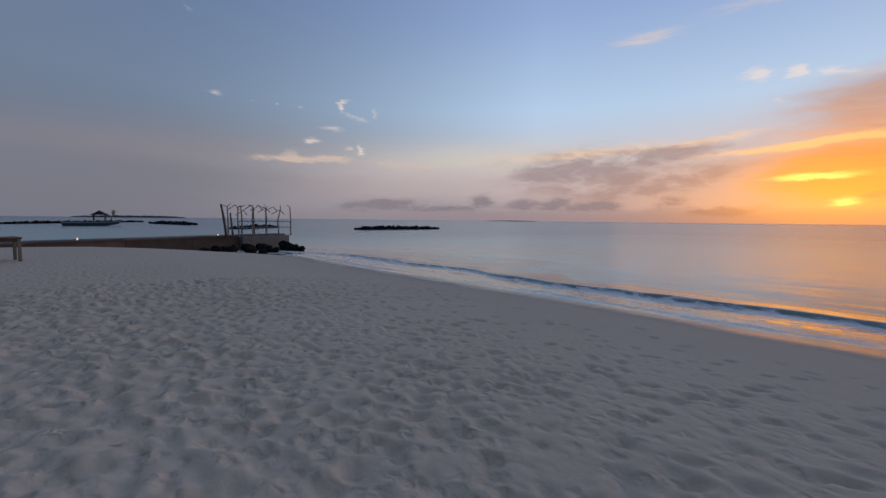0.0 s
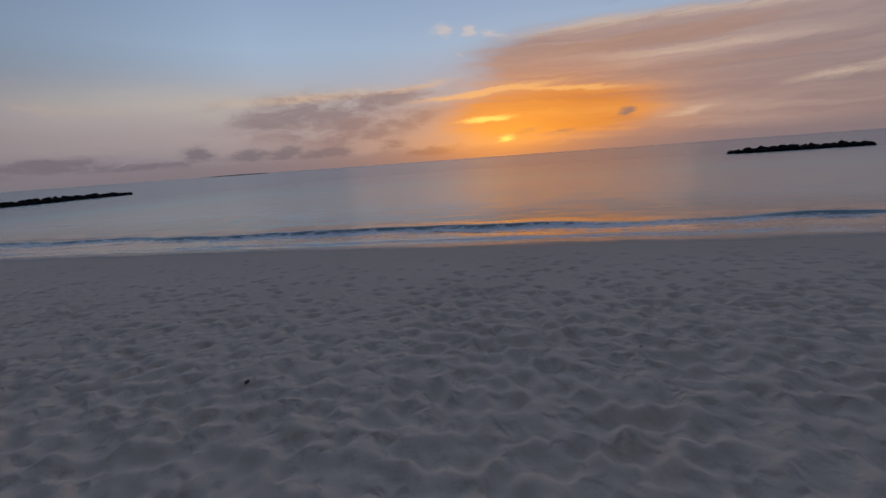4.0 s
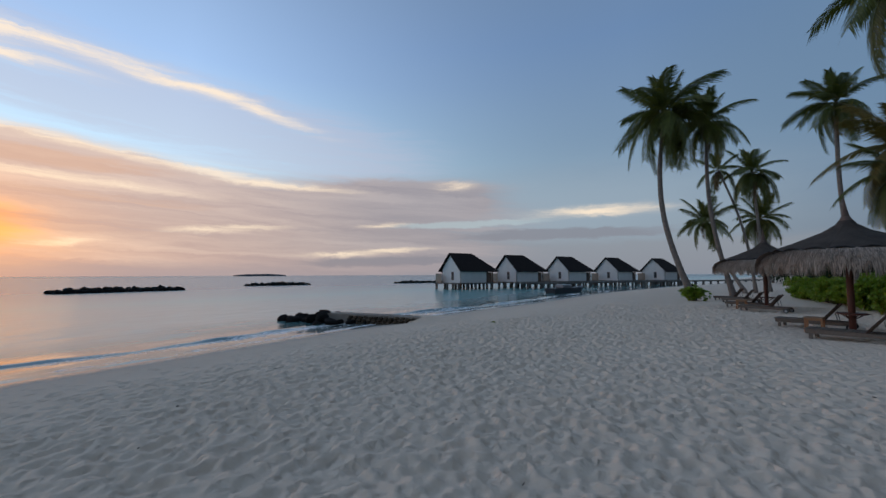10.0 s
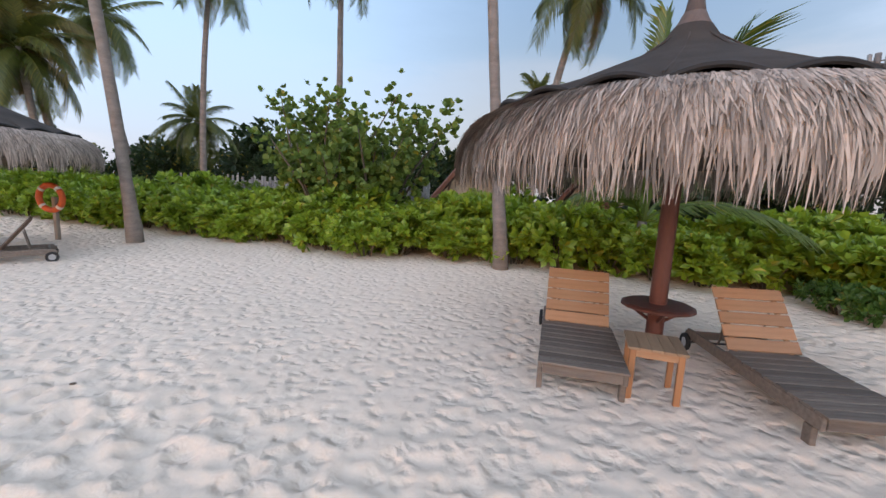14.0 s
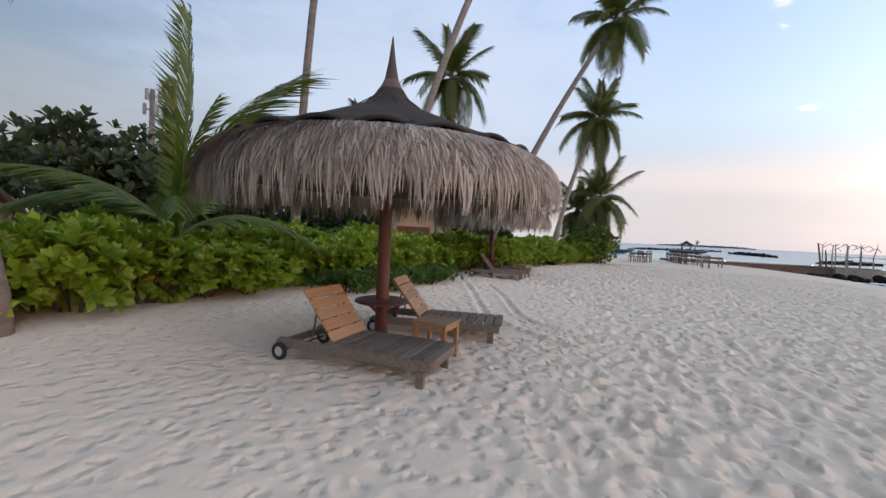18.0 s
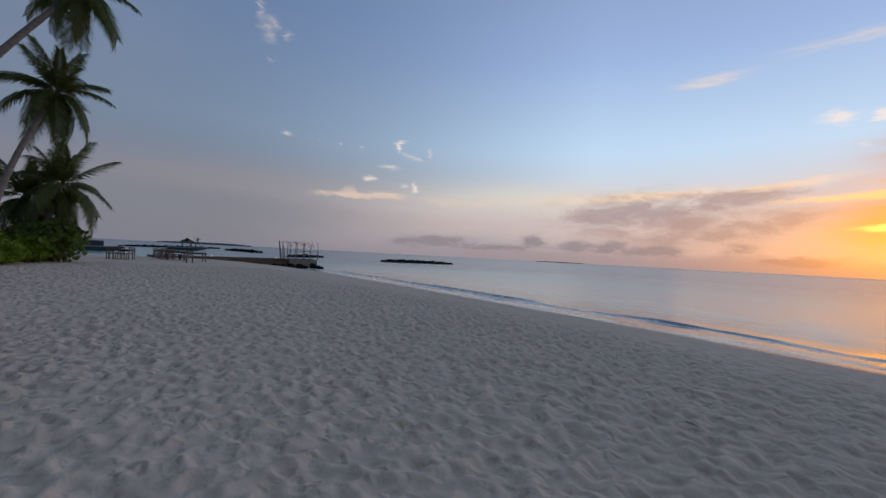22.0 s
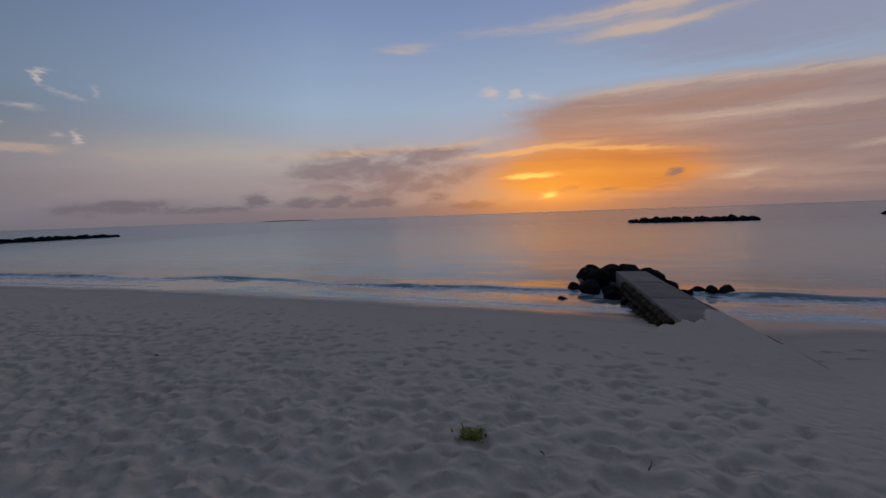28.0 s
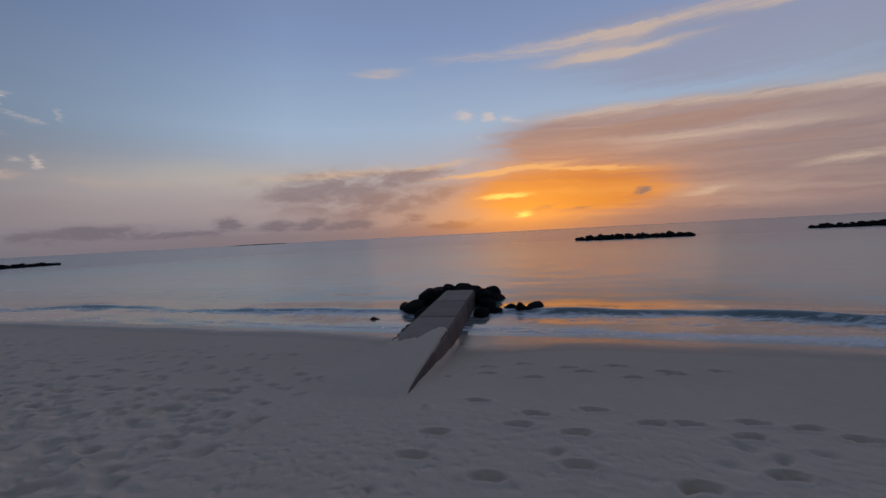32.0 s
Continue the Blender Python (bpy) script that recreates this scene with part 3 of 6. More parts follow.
TWIG = rough_stuff("dry_twig", (0.06, 0.042, 0.03), (0.16, 0.11, 0.08), 0.85, 10.0, 60.0, 0.4, 0.005)


def lamp_material():
    m, t, b = material("warm_lamp_glow")
    b.inputs["Base Color"].default_value = (0.8, 0.7, 0.6, 1)
    b.inputs["Emission Color"].default_value = (1.0, 0.72, 0.5, 1)
    b.inputs["Emission Strength"].default_value = 0.8
    return m


LAMPGLOW = lamp_material()


# ---- mesh helpers ----
def mesh_from(name, bm, mat, smooth=False):
    me = bpy.data.meshes.new(name)
    bm.to_mesh(me)
    bm.free()
    me.materials.append(mat)
    if smooth:
        me.polygons.foreach_set("use_smooth", [True] * len(me.polygons))
    return me


def part(name, bm, mat, parent, label="", smooth=False):
    me = bm if isinstance(bm, bpy.types.Mesh) else mesh_from(name, bm, mat, smooth)
    ob = new(name, me)
    ob.parent = parent
    if label:
        tagged(ob, label)
    return ob


def thing(name, label, category, m=None, group="", kind=""):
    ob = new(name)
    ob.empty_display_size = 0.3
    if m is not None:
        ob.matrix_basis = m
    return tagged(ob, label, category, group, kind)


def box(bm, c, s, m=None, bevel=0.0):
    r = bmesh.ops.create_cube(bm, size=1.0)
    v = r["verts"]
    bmesh.ops.scale(bm, vec=s, verts=v)
    bmesh.ops.translate(bm, vec=c, verts=v)
    if bevel:
        ed = list({e for x in v for e in x.link_edges})
        rb = bmesh.ops.bevel(bm, geom=ed, offset=bevel, segments=1, affect="EDGES", profile=0.5)
        v = list({x for f in rb["faces"] for x in f.verts} | {x for x in v if x.is_valid})
    if m is not None:
        bmesh.ops.transform(bm, matrix=m, verts=[x for x in v if x.is_valid])
    return v


def boxed(c, s, bevel=0.0, m=None):
    bm = bmesh.new()
    box(bm, c, s, None, bevel)
    if m is not None:
        bmesh.ops.transform(bm, matrix=m, verts=bm.verts)
    return bm


def tube(bm, pts, radii, seg=8, cap=True, wobble=0.0, rng=None):
    """A bent tapering tube through pts."""
    rings = []
    n = len(pts)
    side = None
    for i, (p, r) in enumerate(zip(pts, radii)):
        p = Vector(p)
        d = (Vector(pts[min(i + 1, n - 1)]) - Vector(pts[max(i - 1, 0)])).normalized()
        if side is None:
            side = d.cross(Vector((0.31, 0.95, 0.05)))
            if side.length < 0.1:
                side = d.cross(Vector((1, 0, 0)))
        side = (side - d * side.dot(d)).normalized()
        oth = d.cross(side)
        ring = []
        for k in range(seg):
            a = 2 * math.pi * k / seg
            rr = r * (1 + (rng.uniform(-wobble, wobble) if rng else 0))
            ring.append(bm.verts.new(p + side * math.cos(a) * rr + oth * math.sin(a) * rr))
        rings.append(ring)
    for a, b in zip(rings, rings[1:]):
        for k in range(seg):
            bm.faces.new((a[k], a[(k + 1) % seg], b[(k + 1) % seg], b[k]))
    if cap:
        bm.faces.new(rings[0][::-1])
        bm.faces.new(rings[-1])


def tubed(pts, radii, seg=8):
    bm = bmesh.new()
    tube(bm, pts, radii, seg)
    return bm


def lathe(profile, seg=32, wave=0.0, waves=0):
    """Turn a profile of (radius, height) about z; wave scallops the last ring."""
    bm = bmesh.new()
    rings = []
    for i, (r, z) in enumerate(profile):
        k = (i / (len(profile) - 1)) ** 14
        rings.append([bm.verts.new((r * math.cos(2 * math.pi * j / seg), r * math.sin(2 * math.pi * j / seg),
                                    z - wave * k * (1 - abs(math.sin(waves * math.pi * j / seg))))) for j in range(seg)])
    for a, b in zip(rings, rings[1:]):
        for j in range(seg):
            bm.faces.new((a[j], a[(j + 1) % seg], b[(j + 1) % seg], b[j]))
    return bm


def from_arrays(name, verts, faces, mat, smooth=False):
    me = bpy.data.meshes.new(name)
    me.from_pydata([tuple(v) for v in verts], [], [tuple(f) for f in faces])
    me.materials.append(mat)
    if smooth:
        me.polygons.foreach_set("use_smooth", [True] * len(me.polygons))
    return me


def grid_mesh(name, xs, ys, z, mat, cols=None):
    nx, ny = len(xs), len(ys)
    X, Y = np.meshgrid(xs, ys)
    co = np.stack([X, Y, z], -1).reshape(-1, 3).astype(np.float32)
    i = np.arange(nx * ny).reshape(ny, nx)
    f = np.stack([i[:-1, :-1], i[:-1, 1:], i[1:, 1:], i[1:, :-1]], -1).reshape(-1, 4)
    me = bpy.data.meshes.new(name)
    me.vertices.add(len(co))
    me.vertices.foreach_set("co", co.ravel())
    me.loops.add(f.size)
    me.loops.foreach_set("vertex_index", f.ravel().astype(np.int32))
    me.polygons.add(len(f))
    me.polygons.foreach_set("loop_start", np.arange(0, f.size, 4, dtype=np.int32))
    me.polygons.foreach_set("use_smooth", np.ones(len(f), bool))
    me.update(calc_edges=True)
    if cols is not None:
        a = me.color_attributes.new("shore", "FLOAT_COLOR", "POINT")
        a.data.foreach_set("color", cols.reshape(-1, 4).astype(np.float32).ravel())
    me.materials.append(mat)
    return new(name, me)


def value_noise(X, Y, scale, seed, octaves=3):
    """Smooth numpy noise in -1..1."""
    rng = np.random.RandomState(seed)
    out, amp, tot = np.zeros_like(X), 1.0, 0.0
    for _ in range(octaves):
        table = rng.uniform(-1, 1, (256, 256))
        u, v = X / scale + 1000.3, Y / scale + 1000.7
        iu, iv = np.floor(u).astype(int), np.floor(v).astype(int)
        fu, fv = u - iu, v - iv
        fu, fv = fu * fu * (3 - 2 * fu), fv * fv * (3 - 2 * fv)
        a, b = table[iv % 256, iu % 256], table[iv % 256, (iu + 1) % 256]
        c, d = table[(iv + 1) % 256, iu % 256], table[(iv + 1) % 256, (iu + 1) % 256]
        out += amp * ((a * (1 - fu) + b * fu) * (1 - fv) + (c * (1 - fu) + d * fu) * fv)
        tot += amp
        amp, scale = amp * 0.5, scale * 0.47
    return out / tot


def spread_axis(a, b, step, far_a, far_b, grow=1.16):
    mid = list(np.arange(a, b + step / 2, step))
    lo, hi, d = [], [], step
    p = a
    while p > far_a:
        d *= grow
        p -= d
        lo.append(p)
    p, d = mid[-1], step
    while p < far_b:
        d *= grow
        p += d
        hi.append(p)
    return np.array(lo[::-1] + mid + hi)


# ---- ground: one sheet of coral sand from the sea bed over the beach to the far land ----
SHORE_X = [-3000, -200, -60, -45, -38, -33, -28, -20, -10, 0, 12, 18, 23, 28, 34, 38, 45, 60, 71, 90, 130, 300, 3000]
SHORE_Y = [-900, -60, -30, -12, 0, 9, 14.0, 13.2, 13.2, 12.85, 12.4, 11.9, 11.1, 10.4, 9.9, 8.9, 7.2, 4.7, 2.7, -3, -20, -60, -900]
PROFILE_V = [-3000, -60, -25, -8, 0, 1.4, 3.1, 5.5, 8.0, 11, 16, 22, 30, 60, 3000]
PROFILE_Z = [-6, -4, -2.2, -0.75, 0.02, 0.13, 0.34, 0.57, 0.78, 0.88, 0.92, 0.97, 1.02, 1.05, 1.05]


def shore_y(x):
    k = np.arange(-3, 3.01, 1.0)
    return np.mean([np.interp(np.asarray(x) + d, SHORE_X, SHORE_Y) for d in k], axis=0)


def sand_height(x, y):
    x, y = np.asarray(x), np.asarray(y)
    z = np.interp(shore_y(x) - y, PROFILE_V, PROFILE_Z)
    # sand heaped over the buried end of the groyne, and scoured out on its lee side
    c = 28.17 - 0.035 * (y - 5.2)
    lee = np.clip((x - c - 0.46) / 0.1, 0, 1) * np.clip((y - 5.0) / 2.6, 0, 1) * np.clip((10.2 - y) / 2, 0, 1) * np.exp(-np.clip((x - c - 0.6) / 1.6, 0, 9) ** 2)
    z = z - 0.09 * lee
    rag = 0.2 * np.sin(9.0 * x + 1.3 * y) + 0.11 * np.sin(23.0 * x - 4.0 * y) + 0.05 * np.sin(41.0 * x + 9.0 * y)
    heap = np.clip((x - c + 1.5) / 1.15, 0, 1) ** 1.6 * np.clip((y - 1.5) / 3, 0, 1) * np.clip((8.55 + 1.2 * np.clip((x - c + 0.35) / 0.8, 0, 1) + rag - y) / 0.9, 0, 1)
    heap = heap * np.clip((c + 0.475 - x) / 0.03, 0, 1)
    return np.where(heap > 0, np.maximum(z, z + (0.535 - z) * heap), z)


def ground_z(x, y):
    return float(sand_height(np.array([x]), np.array([y]))[0])


def scoops(x, y, dense, size, seed):
    """Heights of oval hollows, one to a jittered cell of that size; where dense is low most cells stay flat."""
    rng = np.random.RandomState(seed)
    n = 256
    jx, jy, turn_, pick_, deep, wide = rng.uniform(0.1, 0.9, (6, n, n))
    u, v = x / size + 500, y / size + 500
    iu, iv = np.floor(u).astype(int), np.floor(v).astype(int)
    out = np.zeros_like(x)
    for di in (-1, 0, 1):
        for dj in (-1, 0, 1):
            a, b = (iu + di) % n, (iv + dj) % n
            ang = turn_[b, a] * 7.85
            ex, ey = u - (iu + di) - jx[b, a], v - (iv + dj) - jy[b, a]
            p, q = ex * np.cos(ang) + ey * np.sin(ang), -ex * np.sin(ang) + ey * np.cos(ang)
            la = (0.5 + 0.4 * wide[b, a])
            lb = la * (0.45 + 0.3 * dense)
            r2 = (p / la) ** 2 + (q / lb) ** 2
            depth = size * (0.1 + 0.36 * deep[b, a]) * (pick_[b, a] < 0.08 + 0.84 * dense) * (dense > 0.01)
            bowl = np.where(r2 < 1, r2 - 1, 0) * depth
            rim = 0.22 * depth * np.exp(-((np.sqrt(r2) - 1.15) / 0.22) ** 2)
            out = np.where(bowl < 0, np.minimum(out, bowl), out) + rim * (out >= 0)
    return out


def build_sand():
    step = 0.038
    xs = spread_axis(-13.5, 36.5, step, -3000, 3000, 1.25)
    ys = spread_axis(-11.5, 11.6, step, -3000, 3000, 1.25)
    X, Y = np.meshgrid(xs, ys)
    z = sand_height(X, Y)
    V = shore_y(X) - Y
    near = (X > -40) & (X < 70) & (Y > -16) & (V > -3)
    z += np.where(near, value_noise(X, Y, 3.0, 5, 2) * 0.03 * np.clip(V / 5, 0, 1), 0)
    # trampled sand: overlapping scoops that meet in crisp crests, thinning out to lone prints towards the water
    dense = np.interp(V, [0.8, 2.5, 5.0, 7.5, 9.5, 30], [0.0, 0.04, 0.25, 0.75, 1.0, 1.0])
    dense = dense * np.where(Y > 0, np.interp(X, [26.6, 27.6, 29.5], [1.0, 0.45, 0.12]), 1.0)
    dense = dense * np.where((X > -9) & (X < 1) & (Y > 3.5), 0.5, 1.0)
    calm = np.clip((X - 13.2) / 1.2, 0, 1) * np.clip((27 - X) / 2, 0, 1) * np.clip((-5.0 - Y) / 1.0, 0, 1)
    calm = np.maximum(calm, 0.6 * np.clip((X - 3) / 1, 0, 1) * np.clip((10 - X) / 1, 0, 1) * np.clip((-7.2 - Y) / 0.6, 0, 1))
    calm = np.maximum(calm, 0.75 * np.clip((X - 6.5) / 1, 0, 1) * np.clip((14.5 - X) / 1, 0, 1) * np.clip((-5.3 - Y) / 0.9, 0, 1))
    dense = dense * (1 - 0.45 * calm)
    dint = np.zeros_like(z)
    fine = (X > -13.6) & (X < 36.6) & (Y > -11.6) & (Y < 11.7)
    dint[fine] = scoops(X[fine], Y[fine], dense[fine], 0.17, 11) * (1 - 0.72 * calm[fine])
    dint[fine] += 0.25 * dense[fine] ** 2 * scoops(X[fine] + 3.7, Y[fine] + 9.1, dense[fine] * 0.5, 0.33, 12) * (1 - 0.6 * calm[fine])
    dint[1:-1, 1:-1] = (10 * dint[1:-1, 1:-1] + 2 * (dint[:-2, 1:-1] + dint[2:, 1:-1] + dint[1:-1, :-2] + dint[1:-1, 2:]) + dint[:-2, :-2] + dint[:-2, 2:] + dint[2:, :-2] + dint[2:, 2:]) / 22
    i0, j0 = int(np.searchsorted(xs, -13.5)), int(np.searchsorted(ys, -11.5))
    R = 6
    gy, gx = np.mgrid[-R:R + 1, -R:R + 1] * step
    rng = np.random.RandomState(11)
    # lone lines of footprints on the smooth sand beyond the groyne
    for x, y, a, n in ((28.9, 5.3, -0.1, 7), (28.9, 6.6, 0.04, 6), (29.4, 7.3, -0.12, 6), (28.6, 3.9, 0.02, 7), (29.3, 4.6, 0.1, 6), (30.2, 3.2, -0.2, 5)):
        for s in range(n):
            px = x + 0.62 * s * math.cos(a) + rng.uniform(-0.08, 0.08)
            py = y + 0.62 * s * math.sin(a) + (0.13 if s % 2 else -0.13) + rng.uniform(-0.05, 0.05)
            u = (gx * math.cos(a) + gy * math.sin(a)) / 0.125
            w = (-gx * math.sin(a) + gy * math.cos(a)) / 0.05
            q = u ** 2 + w ** 2
            i, j = i0 + int((px + 13.5) / step), j0 + int((py + 11.5) / step)
            if R < i < len(xs) - R - 1 and R < j < len(ys) - R - 1:
                dint[j - R:j + R + 1, i - R:i + R + 1] += -0.06 * np.exp(-q ** 2) + 0.016 * np.exp(-((np.sqrt(q) - 1.4) / 0.35) ** 2)
    c = 28.17 - 0.035 * (Y - 5.2)
    keep = 1 - (np.abs(X - c) < 0.75) * (Y > 2.5)
    z += np.clip(dint, -0.12, 0.06) * keep
    # two narrow wheel ruts that curve out from the loungers
    for line in (((5.2, -9.6), (6.3, -9.0), (7.6, -8.4), (9.2, -7.65), (9.75, -7.3), (10.2, -6.8), (10.5, -6.35), (10.8, -5.7)), ((4.9, -9.0), (6.4, -8.1), (8.0, -7.45), (9.0, -7.0), (9.5, -6.65), (9.85, -6.1), (10.25, -5.35))):
        knots = np.linspace(0, 1, len(line))
        fine_s = np.linspace(0, 1, 90)
        lx, ly = [np.interp(fine_s, knots, [q[k] for q in line]) for k in (0, 1)]
        kern = np.ones(13) / 13
        lx, ly = [np.convolve(np.pad(v, 6, mode="edge"), kern, "valid") for v in (lx, ly)]
        win = (X > 4) & (X < 12) & (Y > -11) & (Y < -4)
        wx, wy = X[win], Y[win]
        best = np.full_like(wx, 9.0)
        for qx, qy in zip(lx, ly):
            best = np.minimum(best, (wx - qx) ** 2 + (wy - qy) ** 2)
        r = np.sqrt(best)
        z[win] += -0.055 * np.exp(-(r / 0.065) ** 2) + 0.018 * np.exp(-((r - 0.13) / 0.045) ** 2)
    far = np.hypot(X - 15, Y) > 60
    z = np.where(far & (V > 30), z - 0.25, z)
    ob = grid_mesh("ground", xs, ys, z, SAND)
    tagged(ob, "pale coral sand beach, trampled and dimpled, damp near the water", "beach", kind="structure")


build_sand()


def build_sea():
    xs = spread_axis(-34, 46, 0.22, -4500, 4500, 1.12)
    ys = spread_axis(5.0, 24, 0.12, -2500, 4800, 1.10)
    X, Y = np.meshgrid(xs, ys)
    V = Y - shore_y(X)
    wob = value_noise(X, Y * 0.4, 7.0, 21, 3)
    fine = value_noise(X, Y * 2.2, 1.6, 22, 3)
    z = np.zeros_like(X)
    # the small breaker that rolls in, and the swash in front of it
    line = 2.4 + 0.9 * wob + 0.35 * value_noise(X, X * 0, 2.2, 29, 2)
    crest = 0.15 * np.clip(0.62 + 0.9 * value_noise(X, X * 0, 3.2, 24, 3), 0.0, 1.1) * np.interp(X, [24, 28], [0.8, 1.0])
    d = V - line
    z += np.where(d < 0, crest * np.exp(-(d / 0.17) ** 2), crest * np.exp(-(d / 1.0) ** 2))
    near = np.exp(-(np.clip(np.abs(X - 6) - 36, 0, None) / 4) ** 2) * np.exp(-(np.clip(V - 8, 0, None) / 6) ** 2)
    z += near * 0.005 * fine * np.clip(V / 2, 0, 1) + near * 0.006 * value_noise(X, Y * 1.6, 5.0, 26, 2) * np.clip(V / 6, 0, 1)
    z = np.where(V > 60, 0, z)
    swash = 0.9 * value_noise(X, X * 0, 5.0, 23, 3)
    z += np.where(V < 0.4, 0.05 * np.clip((V + 1.6 - swash) / 1.6, -3, 1), 0.05 * np.exp(-((V - 0.4) / 1.2) ** 2))
    z = np.where(V < -4, -1.2, z)
    foam = np.clip(np.exp(-((d + 0.45) / 0.3) ** 2) * 0.6 + np.exp(-((V - 1.5) / 1.9) ** 2) * 0.6 + 0.75 * np.exp(-((V - 0.15 - swash * 0.3) / 0.2) ** 2), 0, 1)
    foam *= 0.62 + 0.38 * value_noise(X, Y, 6.0, 27, 2)
    shallow = np.clip(1.0 - V / 85.0, 0, 1) ** 1.6 * (0.92 + 0.08 * wob * near)
    cols = np.stack([foam, shallow, np.clip((V - line) / 3.0, 0, 1), np.exp(-np.clip(V, 0, 400) / 30.0)], -1)
    ob = grid_mesh("water", xs, ys, z + SEA_Z, SEA, cols)
    tagged(ob, "calm turquoise sea with a small breaker and lacy foam", "sea", kind="structure")


build_sea()


# ---- thatched beach umbrellas ----
def umbrella_thing(m):
    rng = random.Random(3)
    u = thing("beach_umbrella", "round thatched beach umbrella with dark cap and red-brown pole", "umbrella", m, "thatched umbrellas on the beach")
    part("pole", tubed([(0, 0, -0.35), (0, 0, 0.9), (0, 0, 2.0), (0, 0, 3.05)], (0.088, 0.086, 0.084, 0.08), 10), MAHOGANY, u, "red-brown turned timber pole", True)
    bm = lathe([(0.0, 0.54), (0.33, 0.54), (0.362, 0.55), (0.365, 0.575), (0.33, 0.59), (0.0, 0.592)], 14)
    shelf = part("pole_table", bm, MAHOGANY, u, "round timber drinks shelf")
    for a in (0, 90, 180, 270):
        c, s = math.cos(radians(a)), math.sin(radians(a))
        part("bracket", tubed([(0.08 * c, 0.08 * s, 0.41), (0.27 * c, 0.27 * s, 0.539)], (0.018, 0.018), 5), MAHOGANY, shelf)
    for k in range(10):
        a = 2 * math.pi * (k + 0.5) / 10
        c, s = math.cos(a), math.sin(a)
        part("rafter", tubed([(0.06 * c, 0.06 * s, 3.06), (1.05 * c, 1.05 * s, 2.6), (1.82 * c, 1.82 * s, 2.22)], (0.03, 0.028, 0.022), 6), BROWNWOOD, u)
    for r, z in ((1.15, 2.52), (1.68, 2.28)):
        bm = bmesh.new()
        tube(bm, [(r * math.cos(2 * math.pi * j / 24), r * math.sin(2 * math.pi * j / 24), z) for j in range(25)], [0.018] * 25, 5, False)
        part("ring_batten", bm, BROWNWOOD, u)
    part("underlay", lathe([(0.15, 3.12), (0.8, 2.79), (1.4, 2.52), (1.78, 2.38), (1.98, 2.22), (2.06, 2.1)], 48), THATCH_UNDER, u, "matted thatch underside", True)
    part("cap", lathe([(0.17, 3.34), (0.24, 3.235), (0.36, 3.125), (0.55, 3.015), (0.85, 2.885), (1.25, 2.705), (1.6, 2.575), (1.835, 2.495)], 160, 0.07, 20), CAP, u, "dark woven cap with a scalloped edge", True)
    bm = bmesh.new()
    pts = [(1.85 * math.cos(2 * math.pi * j / 160), 1.85 * math.sin(2 * math.pi * j / 160), 2.492 - 0.07 * (1 - abs(math.sin(20 * math.pi * j / 160)))) for j in range(161)]
    tube(bm, pts, [0.022] * 161, 6, False)
    part("rim_rope", bm, ROPE, u, "black rope along the cap's edge")
    for k in range(10):
        a = 2 * math.pi * k / 10
        c, s = math.cos(a), math.sin(a)
        bm = bmesh.new()
        tube(bm, [(0.25 * c, 0.25 * s, 3.22), (0.55 * c, 0.55 * s, 3.01), (0.85 * c, 0.85 * s, 2.88), (1.25 * c, 1.25 * s, 2.7), (1.8 * c, 1.8 * s, 2.485)], [0.008] * 5, 5)
        part("cap_seam", bm, CAP, u)
    part("collar", lathe([(0.30, 3.15), (0.25, 3.22), (0.18, 3.32), (0.13, 3.4), (0.1, 3.47), (0.0, 3.48)], 24), FINIAL, u, "pale tied thatch collar", True)
    part("finial", tubed([(0, 0, 3.36), (0, 0, 3.52), (0.005, 0, 3.7), (0.01, 0, 3.87), (0.012, 0, 4.04)], (0.12, 0.085, 0.05, 0.028, 0.006), 10), FINIAL, u, "tapering wrapped thatch finial", True)
    # thatch: short blades laid in courses over the rounded shoulder, the lowest hanging in ragged tufts
    verts, faces = [], []
    shoulder_r, shoulder_z = (1.79, 1.93, 2.05, 2.14, 2.2, 2.23, 2.24), (2.455, 2.405, 2.325, 2.2, 2.06, 1.9, 1.66)
    steps = (0.0, 1.0, 2.0, 3.0, 4.0, 5.0, 6.0)

    def blade(a, u, length, lift, width, flare):
        i0 = len(verts)
        for q, f in enumerate((0.0, 0.35, 0.7, 1.0)):
            p = min(6.0, u + length * f)
            b = a + flare * f * f
            r = float(np.interp(p, steps, shoulder_r)) + lift * (0.2 + f * f)
            z = float(np.interp(p, steps, shoulder_z)) + 0.35 * lift * (1 - f)
            w = width * (0.8, 1.0, 0.85, 0.2)[q]
            tx, ty = -math.sin(b), math.cos(b)
            x, y = r * math.cos(b), r * math.sin(b)
            verts.append((x - tx * w, y - ty * w, z))
            verts.append((x + tx * w + 0.3 * w * math.cos(b), y + ty * w + 0.3 * w * math.sin(b), z + 0.003))
        for q in range(3):
            o = i0 + 2 * q
            faces.append((o, o + 1, o + 3, o + 2))

